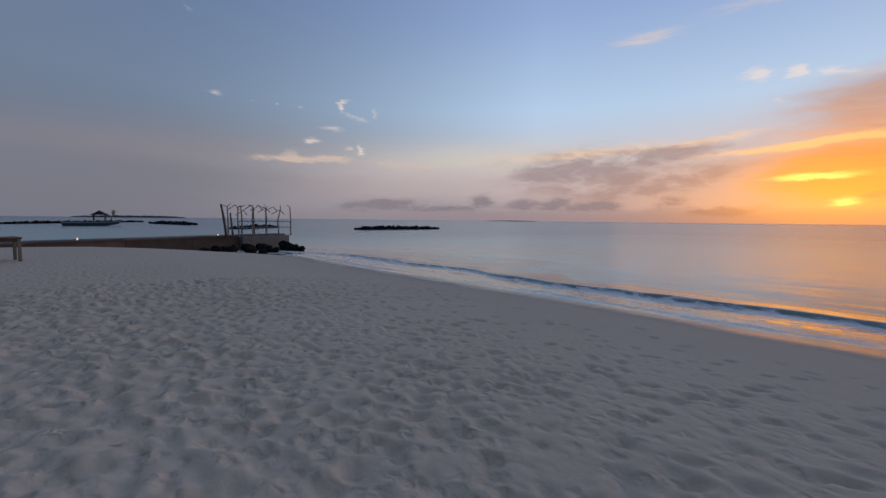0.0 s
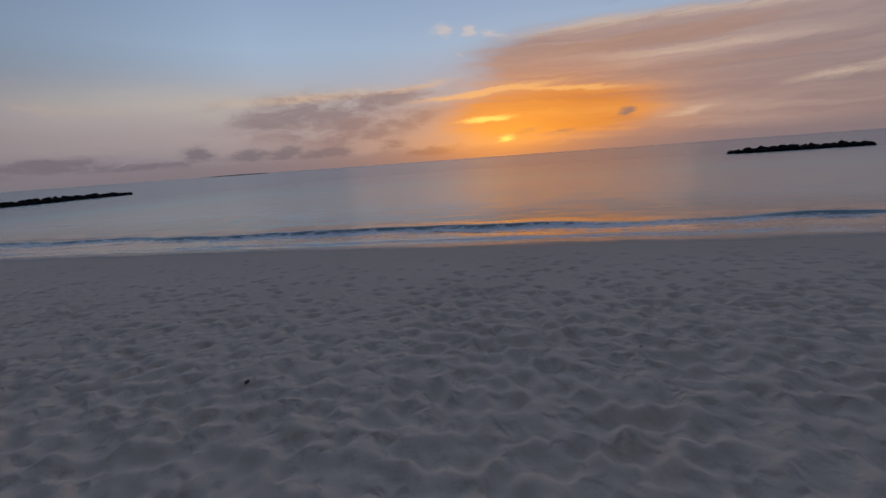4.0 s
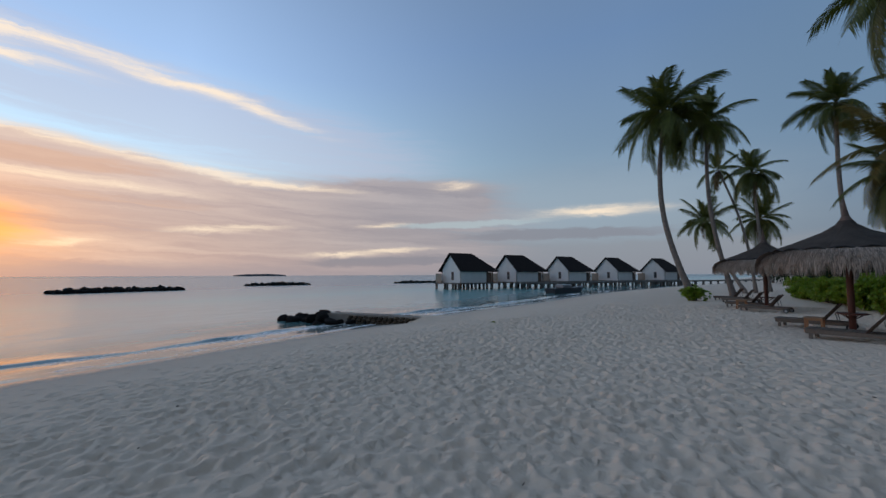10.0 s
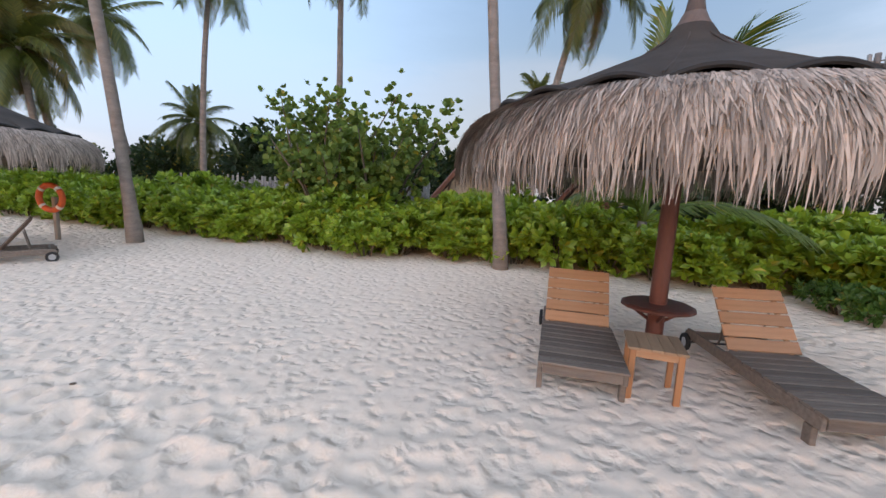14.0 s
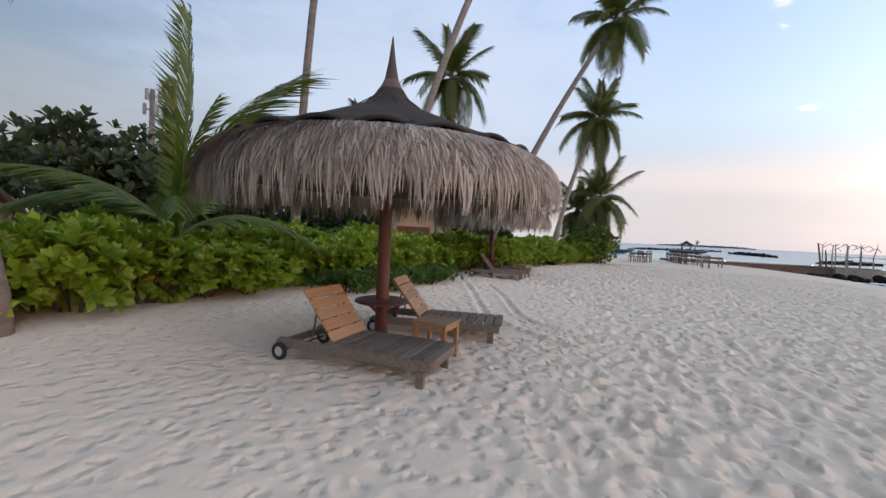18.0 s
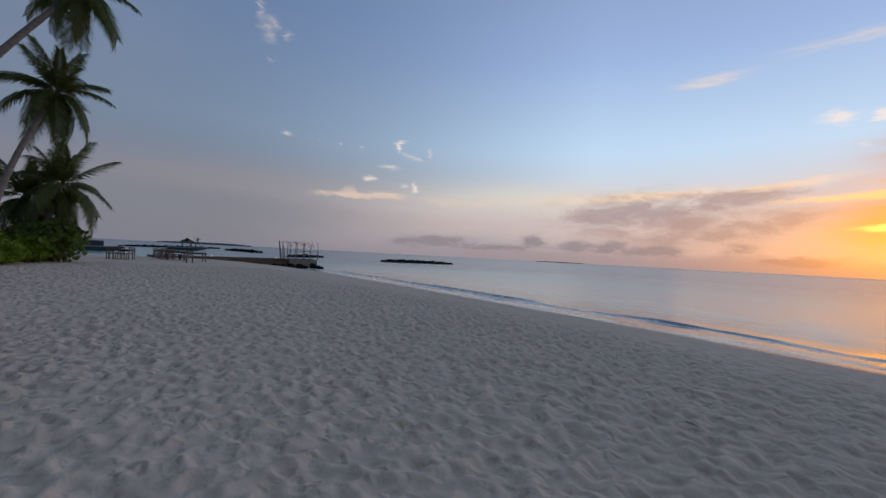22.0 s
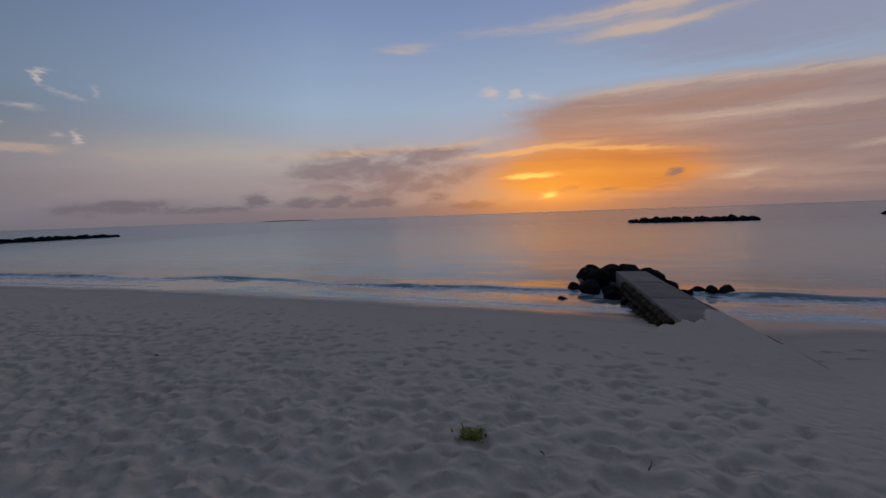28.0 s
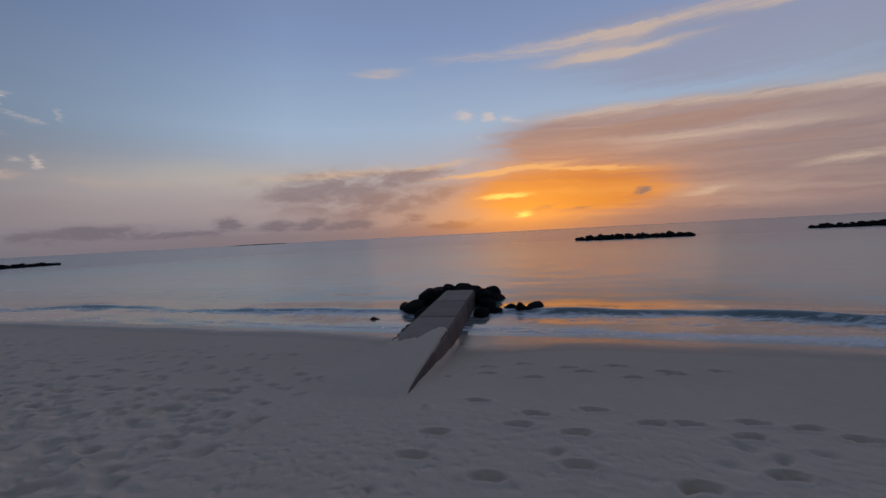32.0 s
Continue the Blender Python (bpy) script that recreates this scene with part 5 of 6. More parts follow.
def plant_hedge():
    rng = random.Random(8)
    x, k = -13.4, 0
    while x < 48:
        for row in range(3):
            if row == 2 and k % 2:
                continue
            px, py = x + rng.uniform(-0.25, 0.25), hedge_y(x) - 0.75 - 0.95 * row + rng.uniform(-0.25, 0.2)
            s = rng.uniform(0.85, 1.12) * (1.0 + 0.1 * row)
            if math.hypot(px - 14.72, py + 11.85) < 0.7 or math.hypot(px - 23.66, py + 10.25) < 0.6 or math.hypot(px - 11.95, py + 13.0) < 0.5:
                continue
            shrub(HEDGE_KINDS[(k + row * 2) % 5], px, py, rng.uniform(0, 360), (s, s, s * rng.uniform(0.72, 1.0)), "shore_shrub",
                  "bushy light green beach shrub with rosettes of fleshy leaves", "shrub", "hedge of beach shrubs")
        x += rng.uniform(0.8, 1.0)
        k += 1
    for px, py in ((6.2, -10.5), (7.2, -10.6), (8.2, -10.7), (9.2, -11.1), (5.2, -10.5)):
        shrub(LOW_KINDS[int(px) % 2], px, py, px * 50, (1, 1, 1), "ground_creeper", "low dark green creeper at the hedge's foot", "ground cover", "creepers")
    shrub(HEDGE_KINDS[1], 40.9, -5.5, 40, (1.0, 1.0, 0.7), "shore_shrub", "small round green shrub at a palm's foot", "shrub", "hedge of beach shrubs")
    for px, py, s in ((-12.4, -6.9, 1.25), (-13.4, -7.2, 1.35), (-11.6, -7.9, 1.15)):
        shrub(MID_KINDS[int(-px) % 2], px, py, px * 70, (s, s, s * 0.95), "green_bush", "tall leafy green bush at the hedge's end", "bush", "bushes behind the hedge")
    x = -16.0
    while x < 62:
        py = hedge_y(min(x, 48)) - rng.uniform(6.5, 9.5) - 4.0 * (19 < x < 31)
        if not (10.3 < x < 20.3) and not (-12 < x < -3):
            s = rng.uniform(0.8, 1.25)
            shrub(DARK_KINDS[int(x * 3) % 3], x, py, rng.uniform(0, 360), (s, s, s * rng.uniform(0.75, 1.1)), "dark_bush", "dense dark green bush behind the hedge", "bush", "bushes behind the hedge")
        x += rng.uniform(1.7, 2.6)
    x = -14.0
    while x < 60:
        py = hedge_y(min(x, 48)) - rng.uniform(4.0, 5.5)
        if not (13.8 < x < 20.3):
            s = rng.uniform(0.55, 0.85)
            shrub(MID_KINDS[int(x * 3) % 2], x, py, rng.uniform(0, 360), (s, s, s), "green_bush", "green leafy bush behind the hedge", "bush", "bushes behind the hedge")
        x += rng.uniform(1.8, 3.2)
    for px, py, s in ((9.4, -18.8, 2.0), (10.7, -19.2, 2.1), (7.6, -19.6, 1.9)):
        shrub(GREY_KINDS[int(px) % 2], px, py, px * 70, (s, s, s), "grey_bush", "tall grey-green leafy bush behind the hedge", "bush", "bushes behind the hedge")
    x = -60.0
    while x < 110:
        s = rng.uniform(1.6, 2.4)
        shrub(THICKET_KINDS[int(x) % 2], x, -29 + rng.uniform(-4, 3), rng.uniform(0, 360), (s, s, s * 0.9), "dark_bush", "dense dark green bush of the inland thicket", "bush", "inland thicket")
        x += rng.uniform(2.6, 4.2)


plant_hedge()


def broadleaf_tree(x, y, h, seed):
    rng = random.Random(seed)
    t = thing("sea_hibiscus_tree", "spreading broad-leaved tree with loose upright twigs", "tree", on_sand(x, y), "broad-leaved trees")
    bm = bmesh.new()
    verts, faces = [], []
    for k in range(15):
        a, reach = 2.4 * k, rng.uniform(0.7, 2.3)
        top = Vector((math.cos(a) * reach * 1.15, math.sin(a) * reach * 0.8, h * rng.uniform(0.55, 1.0) - 0.28 * reach))
        st = Vector((math.cos(a) * 0.25, math.sin(a) * 0.25, 0))
        m1 = st + (top - st) * 0.45 + Vector((rng.uniform(-0.3, 0.3), rng.uniform(-0.3, 0.3), 0.3))
        tube(bm, [st - Vector((0, 0, 0.2)), m1, top], (0.06, 0.035, 0.012), 6)
        for j in range(60):
            s = rng.uniform(0.3, 1.04)
            p = st + (top - st) * s + Vector((rng.gauss(0, 0.22), rng.gauss(0, 0.22), rng.gauss(0.05, 0.2)))
            rosette(verts, faces, p, Vector((rng.gauss(0, 0.6), rng.gauss(0, 0.6), 1)), rng, rng.uniform(0.14, 0.22), 4, 0.4)
    part("branch_frame", bm, STEM, t, "", True)
    tagged(part("crown", from_arrays("crown", verts, faces, BROADLEAF), BROADLEAF, t), kind="stuff")
    return t


broadleaf_tree(19.2, -13.9, 4.7, 5)
broadleaf_tree(20.5, -14.3, 4.9, 6)
broadleaf_tree(19.8, -13.2, 3.8, 9)


# ---- rocks, the groyne and the breakwaters ----
def rock_mesh(seed, mat=None, level=3):
    rng = random.Random(seed)
    bm = bmesh.new()
    bmesh.ops.create_icosphere(bm, subdivisions=level, radius=0.5)
    off = Vector((seed * 3.1, seed * 1.7, 0))
    cuts = [(Vector((rng.gauss(0, 1), rng.gauss(0, 1), rng.gauss(0, 1))).normalized(), rng.uniform(0.3, 0.42)) for _ in range(11)]
    for v in bm.verts:
        n = noise.noise(v.co * 2.2 + off) * 0.25 + noise.noise(v.co * 5.5 + off) * 0.1
        v.co *= 1 + n
        for d, reach in cuts:
            over_by = v.co.dot(d) - reach
            if over_by > 0:
                v.co -= d * over_by * 0.9
    return mesh_from("rock", bm, mat or ROCK)


ROCKS = [rock_mesh(s) for s in range(6)]
FAR_ROCKS = [rock_mesh(s, None, 2) for s in range(6)]


def rock(x, y, z, s, seed, parent=None):
    rng = random.Random(seed)
    ob = new("rock", (FAR_ROCKS if parent else ROCKS)[seed % 6])
    sc = s if isinstance(s, tuple) else (s * rng.uniform(0.9, 1.35), s * rng.uniform(0.8, 1.1), s * rng.uniform(0.65, 0.9))
    ob.matrix_basis = pose(x, y, z, rng.uniform(-20, 20), rng.uniform(-20, 20), rng.uniform(0, 360)) @ Matrix.Diagonal((*sc, 1))
    if parent is None:
        tagged(ob, "rounded wet black boulder at the groyne", "rock", "groyne boulders")
    else:
        ob.parent = parent
    return ob


def groyne():
    t = thing("groyne", "stained concrete groyne slab running from the sand into the sea", "groyne")
    # slab in three lengths, dipping seaward, its near end buried in the sand
    a, b = Vector((28.08, 7.9, 0.49)), Vector((27.87, 14.0, 0.52))
    d = (b - a).normalized()
    side = Vector((d.y, -d.x, 0))
    yaw = math.degrees(math.atan2(-d.x, d.y))
    for k in range(3):
        c = a + (b - a) * (k + 0.5) / 3
        bm = boxed((0, 0, -0.35), (0.88, (b - a).length / 3, 0.7), 0.003)
        for v in bm.verts:
            v.co += Vector((noise.noise(v.co * 2), noise.noise(v.co * 2 + Vector((5, 0, 0))), 0)) * 0.02
        o = part("slab", bm, CONCRETE, t)
        o.matrix_basis = pose(c.x, c.y, c.z + 0.0, 0, 0, yaw)
    f = Vector((28.182, 4.85, 0.58))
    for k in range(4):
        c = f + (b - f) * (k + 0.5) / 4 + side * 0.475
        o = part("flank", boxed((0, 0, -0.33), (0.04, (b - f).length / 4 - 0.02, 0.66), 0.008), CONCRETE_RED, t, "rust-red stained flank")
        o.matrix_basis = pose(c.x, c.y, c.z - 0.055, 0, 0, yaw)
    rng = random.Random(4)
    bag = bmesh.new()
    bmesh.ops.create_icosphere(bag, subdivisions=2, radius=0.5)
    for v in bag.verts:
        v.co = Vector((math.copysign(abs(v.co.x * 2) ** 0.6, v.co.x) * 0.5, v.co.y, v.co.z))
    bag = mesh_from("sandbag", bag, BAG, True)
    for k in range(13):
        for lay in range(3):
            s = 0.08 + k * 0.054 + lay * 0.01
            c = a + (b - a) * s - side * (0.5 + 0.05 * lay)
            o = part("sandbag", bag, BAG, t, "slumped old sandbag")
            o.matrix_basis = pose(c.x, c.y, 0.37 - 0.15 * lay + rng.uniform(-0.02, 0.02), rng.uniform(-8, 8), rng.uniform(-8, 8), yaw + 90 + rng.uniform(-12, 12)) @ Matrix.Diagonal((0.27, 0.2, 0.15, 1))
    return t


groyne()
for x, y, z, s, k in ((26.25, 12.9, 0.28, 0.95, 1), (26.0, 12.1, 0.12, 0.8, 2), (26.55, 11.9, 0.1, 0.62, 3), (26.9, 13.5, 0.34, 0.9, 4), (27.5, 13.6, 0.36, 1.0, 5), (28.1, 13.3, 0.28, 0.85, 6),
                      (26.45, 11.1, 0.08, 0.62, 7), (25.55, 12.6, 0.0, 0.7, 8), (25.15, 10.9, 0.03, 0.38, 9), (28.35, 12.5, 0.14, 0.7, 10), (28.6, 11.9, 0.05, 0.55, 11), (29.1, 12.3, 0.02, 0.6, 12),
                      (29.75, 12.1, 0.0, (1.15, 0.6, 0.5), 13), (29.35, 12.0, 0.1, 0.5, 14), (26.8, 10.3, 0.05, 0.45, 15), (26.6, 14.4, 0.0, 0.9, 16), (27.6, 14.6, 0.05, 0.9, 17), (28.5, 14.2, 0.0, 0.8, 18),
                      (26.3, 13.7, 0.25, 0.85, 19), (28.3, 11.3, 0.1, 0.5, 20), (26.35, 15.9, 0.12, 0.9, 21), (26.9, 15.2, 0.2, 0.9, 22), (26.1, 15.0, 0.14, 0.8, 23), (27.5, 15.4, 0.12, 0.85, 24), (28.3, 15.0, 0.06, 0.8, 25)):
    rock(x + (0.45 if x > 27 else 0.6), y + 0.95, z - 0.04, s if isinstance(s, tuple) else s * 0.9, k)


def breakwater(p, q, n, size, seed, label, rows=3):
    rng = random.Random(seed)
    p, q = Vector(p), Vector(q)
    t = thing("breakwater", label, "breakwater", pose(p.x, p.y, 0), "offshore breakwaters")
    side = Vector((-(q - p).y, (q - p).x)).normalized()
    for k in range(n):
        s = (k + rng.uniform(-0.3, 0.3)) / (n - 1)
        end = min(s, 1 - s) * 5
        for r in range(rows):
            c = p.xy + (q - p).xy * s + side * size * (r - (rows - 1) / 2) * 0.9
            z = (0.05 + (0.42 if r == rows // 2 else 0.1) * min(1, 0.35 + end)) * size / 1.3
            rock(c.x - p.x, c.y - p.y, z * rng.uniform(0.6, 1.1), size * rng.uniform(0.75, 1.1), seed * 100 + k * 3 + r, t)


breakwater((-78.7, 53.0), (-77.3, 74.6), 27, 1.3, 1, "long low breakwater of black boulders")
breakwater((39.0, 77.8), (56.7, 75.7), 23, 1.35, 2, "long low breakwater of black boulders")
breakwater((81.7, 88.0), (97.1, 82.7), 20, 1.3, 3, "long low breakwater of black boulders")
breakwater((122, 68), (138, 60), 18, 1.3, 4, "long low breakwater of black boulders")
breakwater((-179, 33), (-145, 36), 24, 1.6, 5, "far low breakwater of black boulders")
breakwater((-93.5, 32), (-105.7, 44.9), 20, 1.2, 7, "low breakwater of black boulders beyond the jetty")
breakwater((-232, 37), (-166, -4.5), 60, 1.3, 6, "far breakwater of black boulders with a shelter", 2)


# ---- water villas on stilts, and their walkway ----
def prism(pts, faces):
    bm = bmesh.new()
    vs = [bm.verts.new(p) for p in pts]
    for f in faces:
        bm.faces.new([vs[i] for i in f])
    bmesh.ops.recalc_face_normals(bm, faces=bm.faces)
    return bm


def villa_thing(m):
    """Local x along the ridge, gable at -x, hip at +x; z = 0 is the sea."""
    t = thing("water_villa", "white water villa on stilts with a dark pitched roof", "villa", m, "row of water villas")
    f, e, pk, hw = 1.25, 3.65, 6.75, 3.15
    part("wall", boxed((-0.2, -hw + 0.3, (f + e) / 2), (6.0, 0.2, e - f)), WHITEWALL, t)
    part("wall", boxed((-0.2, hw - 0.3, (f + e) / 2), (6.0, 0.2, e - f)), WHITEWALL, t)
    g = prism([(-3.2, -hw + 0.2, f), (-3.2, hw - 0.2, f), (-3.2, hw - 0.2, e), (-3.2, 0, pk - 0.2), (-3.2, -hw + 0.2, e), (-3.0, -hw + 0.2, f), (-3.0, hw - 0.2, f), (-3.0, hw - 0.2, e), (-3.0, 0, pk - 0.2), (-3.0, -hw + 0.2, e)],
              [(0, 1, 2, 3, 4), (9, 8, 7, 6, 5), (0, 5, 6, 1), (1, 6, 7, 2), (2, 7, 8, 3), (3, 8, 9, 4), (4, 9, 5, 0)])
    part("gable_wall", g, WHITEWALL, t)
    part("rear_wall", boxed((2.9, 0, (f + e) / 2), (0.2, 2 * hw - 0.6, e - f)), BROWNWOOD, t)
    win = part("window", boxed((-3.23, -0.5, 2.5), (0.06, 0.7, 1.5), 0.01), BROWNWOOD, t, "tall narrow window in the gable")
    part("pane", boxed((-3.265, -0.5, 2.5), (0.01, 0.55, 1.32)), BOATDARK, win)
    # porch at the hipped end
    for y in (-2.6, -1.1):
        part("porch_post", boxed((4.6, y, (f + e) / 2), (0.18, 0.18, e - f)), BROWNWOOD, t)
    part("porch_screen", boxed((3.6, -2.55, f + 0.95), (1.5, 0.08, 1.9)), BROWNWOOD, t, "brown timber screen")
    part("privacy_screen", boxed((-4.3, 2.5, f + 0.85), (0.1, 1.9, 1.7)), PALEWOOD, t, "pale timber deck screen")
    for sy in (-1, 1):
        bm = prism([(-3.6, 0, pk), (1.7, 0, pk), (5.4, sy * (hw + 0.35), e - 0.25), (-3.6, sy * (hw + 0.35), e - 0.25),
                    (-3.6, 0, pk - 0.16), (1.7, 0, pk - 0.16), (5.4, sy * (hw + 0.35), e - 0.41), (-3.6, sy * (hw + 0.35), e - 0.41)],
                   [(0, 1, 2, 3), (7, 6, 5, 4), (0, 4, 5, 1), (1, 5, 6, 2), (2, 6, 7, 3), (3, 7, 4, 0)])
        part("roof_slope", bm, ROOFDARK, t, "dark shingled slope")
        for x0 in (-3.63,):
            part("barge_board", tubed([(x0, 0, pk - 0.08), (x0, sy * (hw + 0.35), e - 0.33)], (0.1, 0.1), 4), ROOFDARK, t)
    bm = prism([(1.7, 0, pk), (5.4, -hw - 0.35, e - 0.25), (5.4, hw + 0.35, e - 0.25), (1.7, 0, pk - 0.16), (5.4, -hw - 0.35, e - 0.41), (5.4, hw + 0.35, e - 0.41)],
               [(0, 1, 2), (5, 4, 3), (0, 3, 4, 1), (1, 4, 5, 2), (2, 5, 3, 0)])
    part("roof_hip", bm, ROOFDARK, t, "dark shingled hip")
    part("deck", boxed((0.4, -0.3, f - 0.1), (10.2, 7.6, 0.2), 0.02), DECKGREY, t)
    for i in range(6):
        for j in range(3):
            part("stilt", boxed((-4.3 + 1.9 * i, -3.8 + 3.5 * j, -0.3), (0.32, 0.32, 2.8)), DECKGREY, t)
    return t


vil = villa_thing(pose(80.2, 27.2, 0, 0, 0, -30))
for x, y in ((92.5, 20.3), (104.7, 12.1), (116.9, 2.8), (128.1, -7.5)):
    copy_thing(vil, pose(x, y, 0, 0, 0, -30))


def walkway(p, q, name, label, n):
    p, q = Vector(p), Vector(q)
    t = thing(name, label, "walkway", pose(p.x, p.y, 0))
    L = (q - p).length
    yaw = math.atan2((q - p).y, (q - p).x)
    M = Matrix.Rotation(yaw, 4, "Z")
    part("deck", boxed((L / 2, 0, 1.12), (L, 2.0, 0.18), 0.02, M), DECKGREY, t)
    part("edge_beam", boxed((L / 2, -1.05, 1.05), (L, 0.1, 0.3), 0.01, M), DECKGREY, t)
    for k in range(n):
        for sy in (-0.85, 0.85):
            part("stilt", boxed((L * (k + 0.5) / n, sy, -0.2), (0.28, 0.28, 2.5), 0.0, M), DECKGREY, t)


walkway((82.0, 17.5, 0), (146.0, -32.0, 0), "walkway", "grey timber walkway on piles behind the villas", 26)
t = thing("moored_boat", "low dark boat moored by the walkway", "boat", pose(71.0, 7.5, 0, 0, 0, -20))
part("hull", prism([(-4, -0.7, 0.0), (3.4, -0.8, 0.0), (5.4, 0, 0.5), (3.4, 0.8, 0.0), (-4, 0.7, 0.0), (-4.2, -0.9, 0.75), (3.4, -1.0, 0.75), (5.9, 0, 0.95), (3.4, 1.0, 0.75), (-4.2, 0.9, 0.75)],
                   [(0, 1, 2, 3, 4), (5, 6, 7, 8, 9), (0, 1, 6, 5), (1, 2, 7, 6), (2, 3, 8, 7), (3, 4, 9, 8), (4, 0, 5, 9)]), BOATDARK, t)
part("cabin", boxed((-0.3, 0, 1.0), (2.6, 1.3, 0.5), 0.1), BOATWHITE, t)


# ---- the stone jetty with its driftwood frame, tables and boats ----
def jetty():
    t = thing("jetty", "long brown jetty with a pale capping and small lamps", "jetty")
    a, b = Vector((-29.0, -2.0, 0)), Vector((-35.4, 16.2, 0))
    L, yaw = (b - a).length, math.atan2((b - a).y, (b - a).x)
    for k in range(5):
        M = Matrix.Translation(a + (b - a) * (k + 0.5) / 5) @ Matrix.Rotation(yaw, 4, "Z")
        part("wall_length", boxed((0, 0, 0.35), (L / 5 - 0.01, 1.3, 1.3), 0.02, M), BROWNWOOD, t)
        part("coping", boxed((0, 0, 1.05), (L / 5 - 0.01, 1.5, 0.1), 0.015, M), DECKGREY, t)
    M = Matrix.Translation(b) @ Matrix.Rotation(yaw, 4, "Z")
    part("head_block", boxed((-2.0, 0.1, 0.4), (4.4, 2.3, 1.2), 0.05, M), CONCRETE, t, "pale concrete jetty head")
    for s in (0.30, 0.71):
        p = a + (b - a) * s + Vector((0.5, 0, 1.16))
        lamp = part("lamp", boxed((p.x, p.y, p.z), (0.08, 0.08, 0.09), 0.02), LAMPGLOW, t, "small lit bollard lamp")


jetty()


def driftwood_frame():
    rng = random.Random(9)
    t = thing("driftwood_frame", "pergola of bare crooked driftwood poles on the jetty", "pergola", pose(-34.0, 13.9, 1.1, 0, 0, 10))
    for k in range(9):
        x, y = (-1.3 if k % 2 else 1.2), -2.0 + 0.52 * k
        h = rng.uniform(1.85, 2.2) + 0.1 * math.sin(k)
        pts = [(x, y, -0.1), (x + rng.uniform(-0.08, 0.08), y + rng.uniform(-0.1, 0.1), h * 0.5), (x + rng.uniform(-0.12, 0.12), y + rng.uniform(-0.1, 0.1), h)]
        part("post", tubed(pts, (0.055, 0.05, 0.035), 6), PALEWOOD, t)
        fork = Vector(pts[2])
        for _ in range(2):
            part("branch", tubed([fork, fork + Vector((rng.uniform(-0.5, 0.5), rng.uniform(-0.5, 0.5), rng.uniform(0.05, 0.35)))], (0.03, 0.014), 5), PALEWOOD, t)
    for k in range(7):
        z = 1.7 + rng.uniform(-0.25, 0.25)
        part("rail", tubed([(1.2, -2.0 + 0.6 * k, z), (0.2, -1.7 + 0.6 * k, z + 0.35), (-1.3, -1.5 + 0.6 * k, z)], (0.03, 0.03, 0.025), 5), PALEWOOD, t)
    for z in (0.55, 1.0):
        part("hand_rail", tubed([(1.2, -2.0, z), (1.22, 0.2, z + 0.04), (1.2, 2.2, z)], (0.03, 0.03, 0.03), 5), PALEWOOD, t)
    part("tall_post", tubed([(0.8, -2.7, -0.1), (0.72, -2.8, 1.1), (0.66, -2.95, 2.2)], (0.09, 0.08, 0.06), 7), BROWNWOOD, t, "leaning tall brown post")
    part("tall_post", tubed([(0.9, -2.3, -0.1), (0.85, -2.35, 0.9), (0.8, -2.4, 1.6)], (0.07, 0.06, 0.05), 7), BROWNWOOD, t, "leaning brown post")


driftwood_frame()
rng_j = random.Random(12)
jr = thing("jetty_rocks", "dark boulders heaped at the foot of the jetty head", "rocks", pose(-31.2, 12.2, 0.0, 0, 0, 15))
for k in range(26):
    rock(rng_j.uniform(-1.0, 2.2) + 0.2 * k / 26, -2.5 + 6.5 * k / 26 + rng_j.uniform(-0.4, 0.4), rng_j.uniform(0.1, 0.35), rng_j.uniform(0.5, 0.95), 700 + k, jr)


def dining_table(m, lx, ly, label):
    t = thing("dining_table", label, "table", m, "beach dining tables")
    part("tabletop", boxed((0, 0, 0.74), (lx, ly, 0.05), 0.008), BROWNWOOD, t)
    part("apron", boxed((0, 0, 0.66), (lx - 0.16, ly - 0.16, 0.09), 0.005), BROWNWOOD, t)
    for sx in (-1, 1):
        for sy in (-1, 1):
            part("leg", boxed((sx * (lx / 2 - 0.07), sy * (ly / 2 - 0.07), 0.34), (0.08, 0.08, 0.76), 0.006), PALEWOOD, t)
    return t


def dining_chair(m):
    t = thing("dining_chair", "brown timber dining chair on the sand", "chair", m, "beach dining chairs")
    part("seat", boxed((0, 0, 0.44), (0.46, 0.46, 0.05), 0.008), BROWNWOOD, t)
    for sx in (-1, 1):
        part("front_leg", boxed((sx * 0.2, 0.2, 0.19), (0.045, 0.045, 0.48)), BROWNWOOD, t)
        part("back_leg", boxed((sx * 0.2, -0.2, 0.43), (0.045, 0.045, 0.96)), BROWNWOOD, t)
    for z in (0.62, 0.75, 0.88):
        part("back_slat", boxed((0, -0.21, z), (0.4, 0.025, 0.07)), BROWNWOOD, t)
    return t


ch = dining_chair(on_sand(-17.6, 0.0, 90))
for k, (x, y, r, lx, ly) in enumerate(((-20.95, 0.75, 10, 0.85, 1.6), (-20.3, -4.2, -20, 0.8, 1.4), (-23.0, -0.6, 12, 0.85, 2.0), (-25.2, -1.2, 12, 0.8, 1.3))):
    dining_table(on_sand(x, y, r), lx, ly, "brown timber dining table set out on the sand")
    for j in range(4):
        yy = -ly / 2 + ly * (j // 2 + 0.5) / 2
        sx = -1 if j % 2 else 1
        c, s = math.cos(radians(r)), math.sin(radians(r))
        px, py = x + c * sx * 0.75 - s * yy, y + s * sx * 0.75 + c * yy
        if k == 0:
            continue
        copy_thing(ch, on_sand(px, py, r + (90 if sx > 0 else -90)))


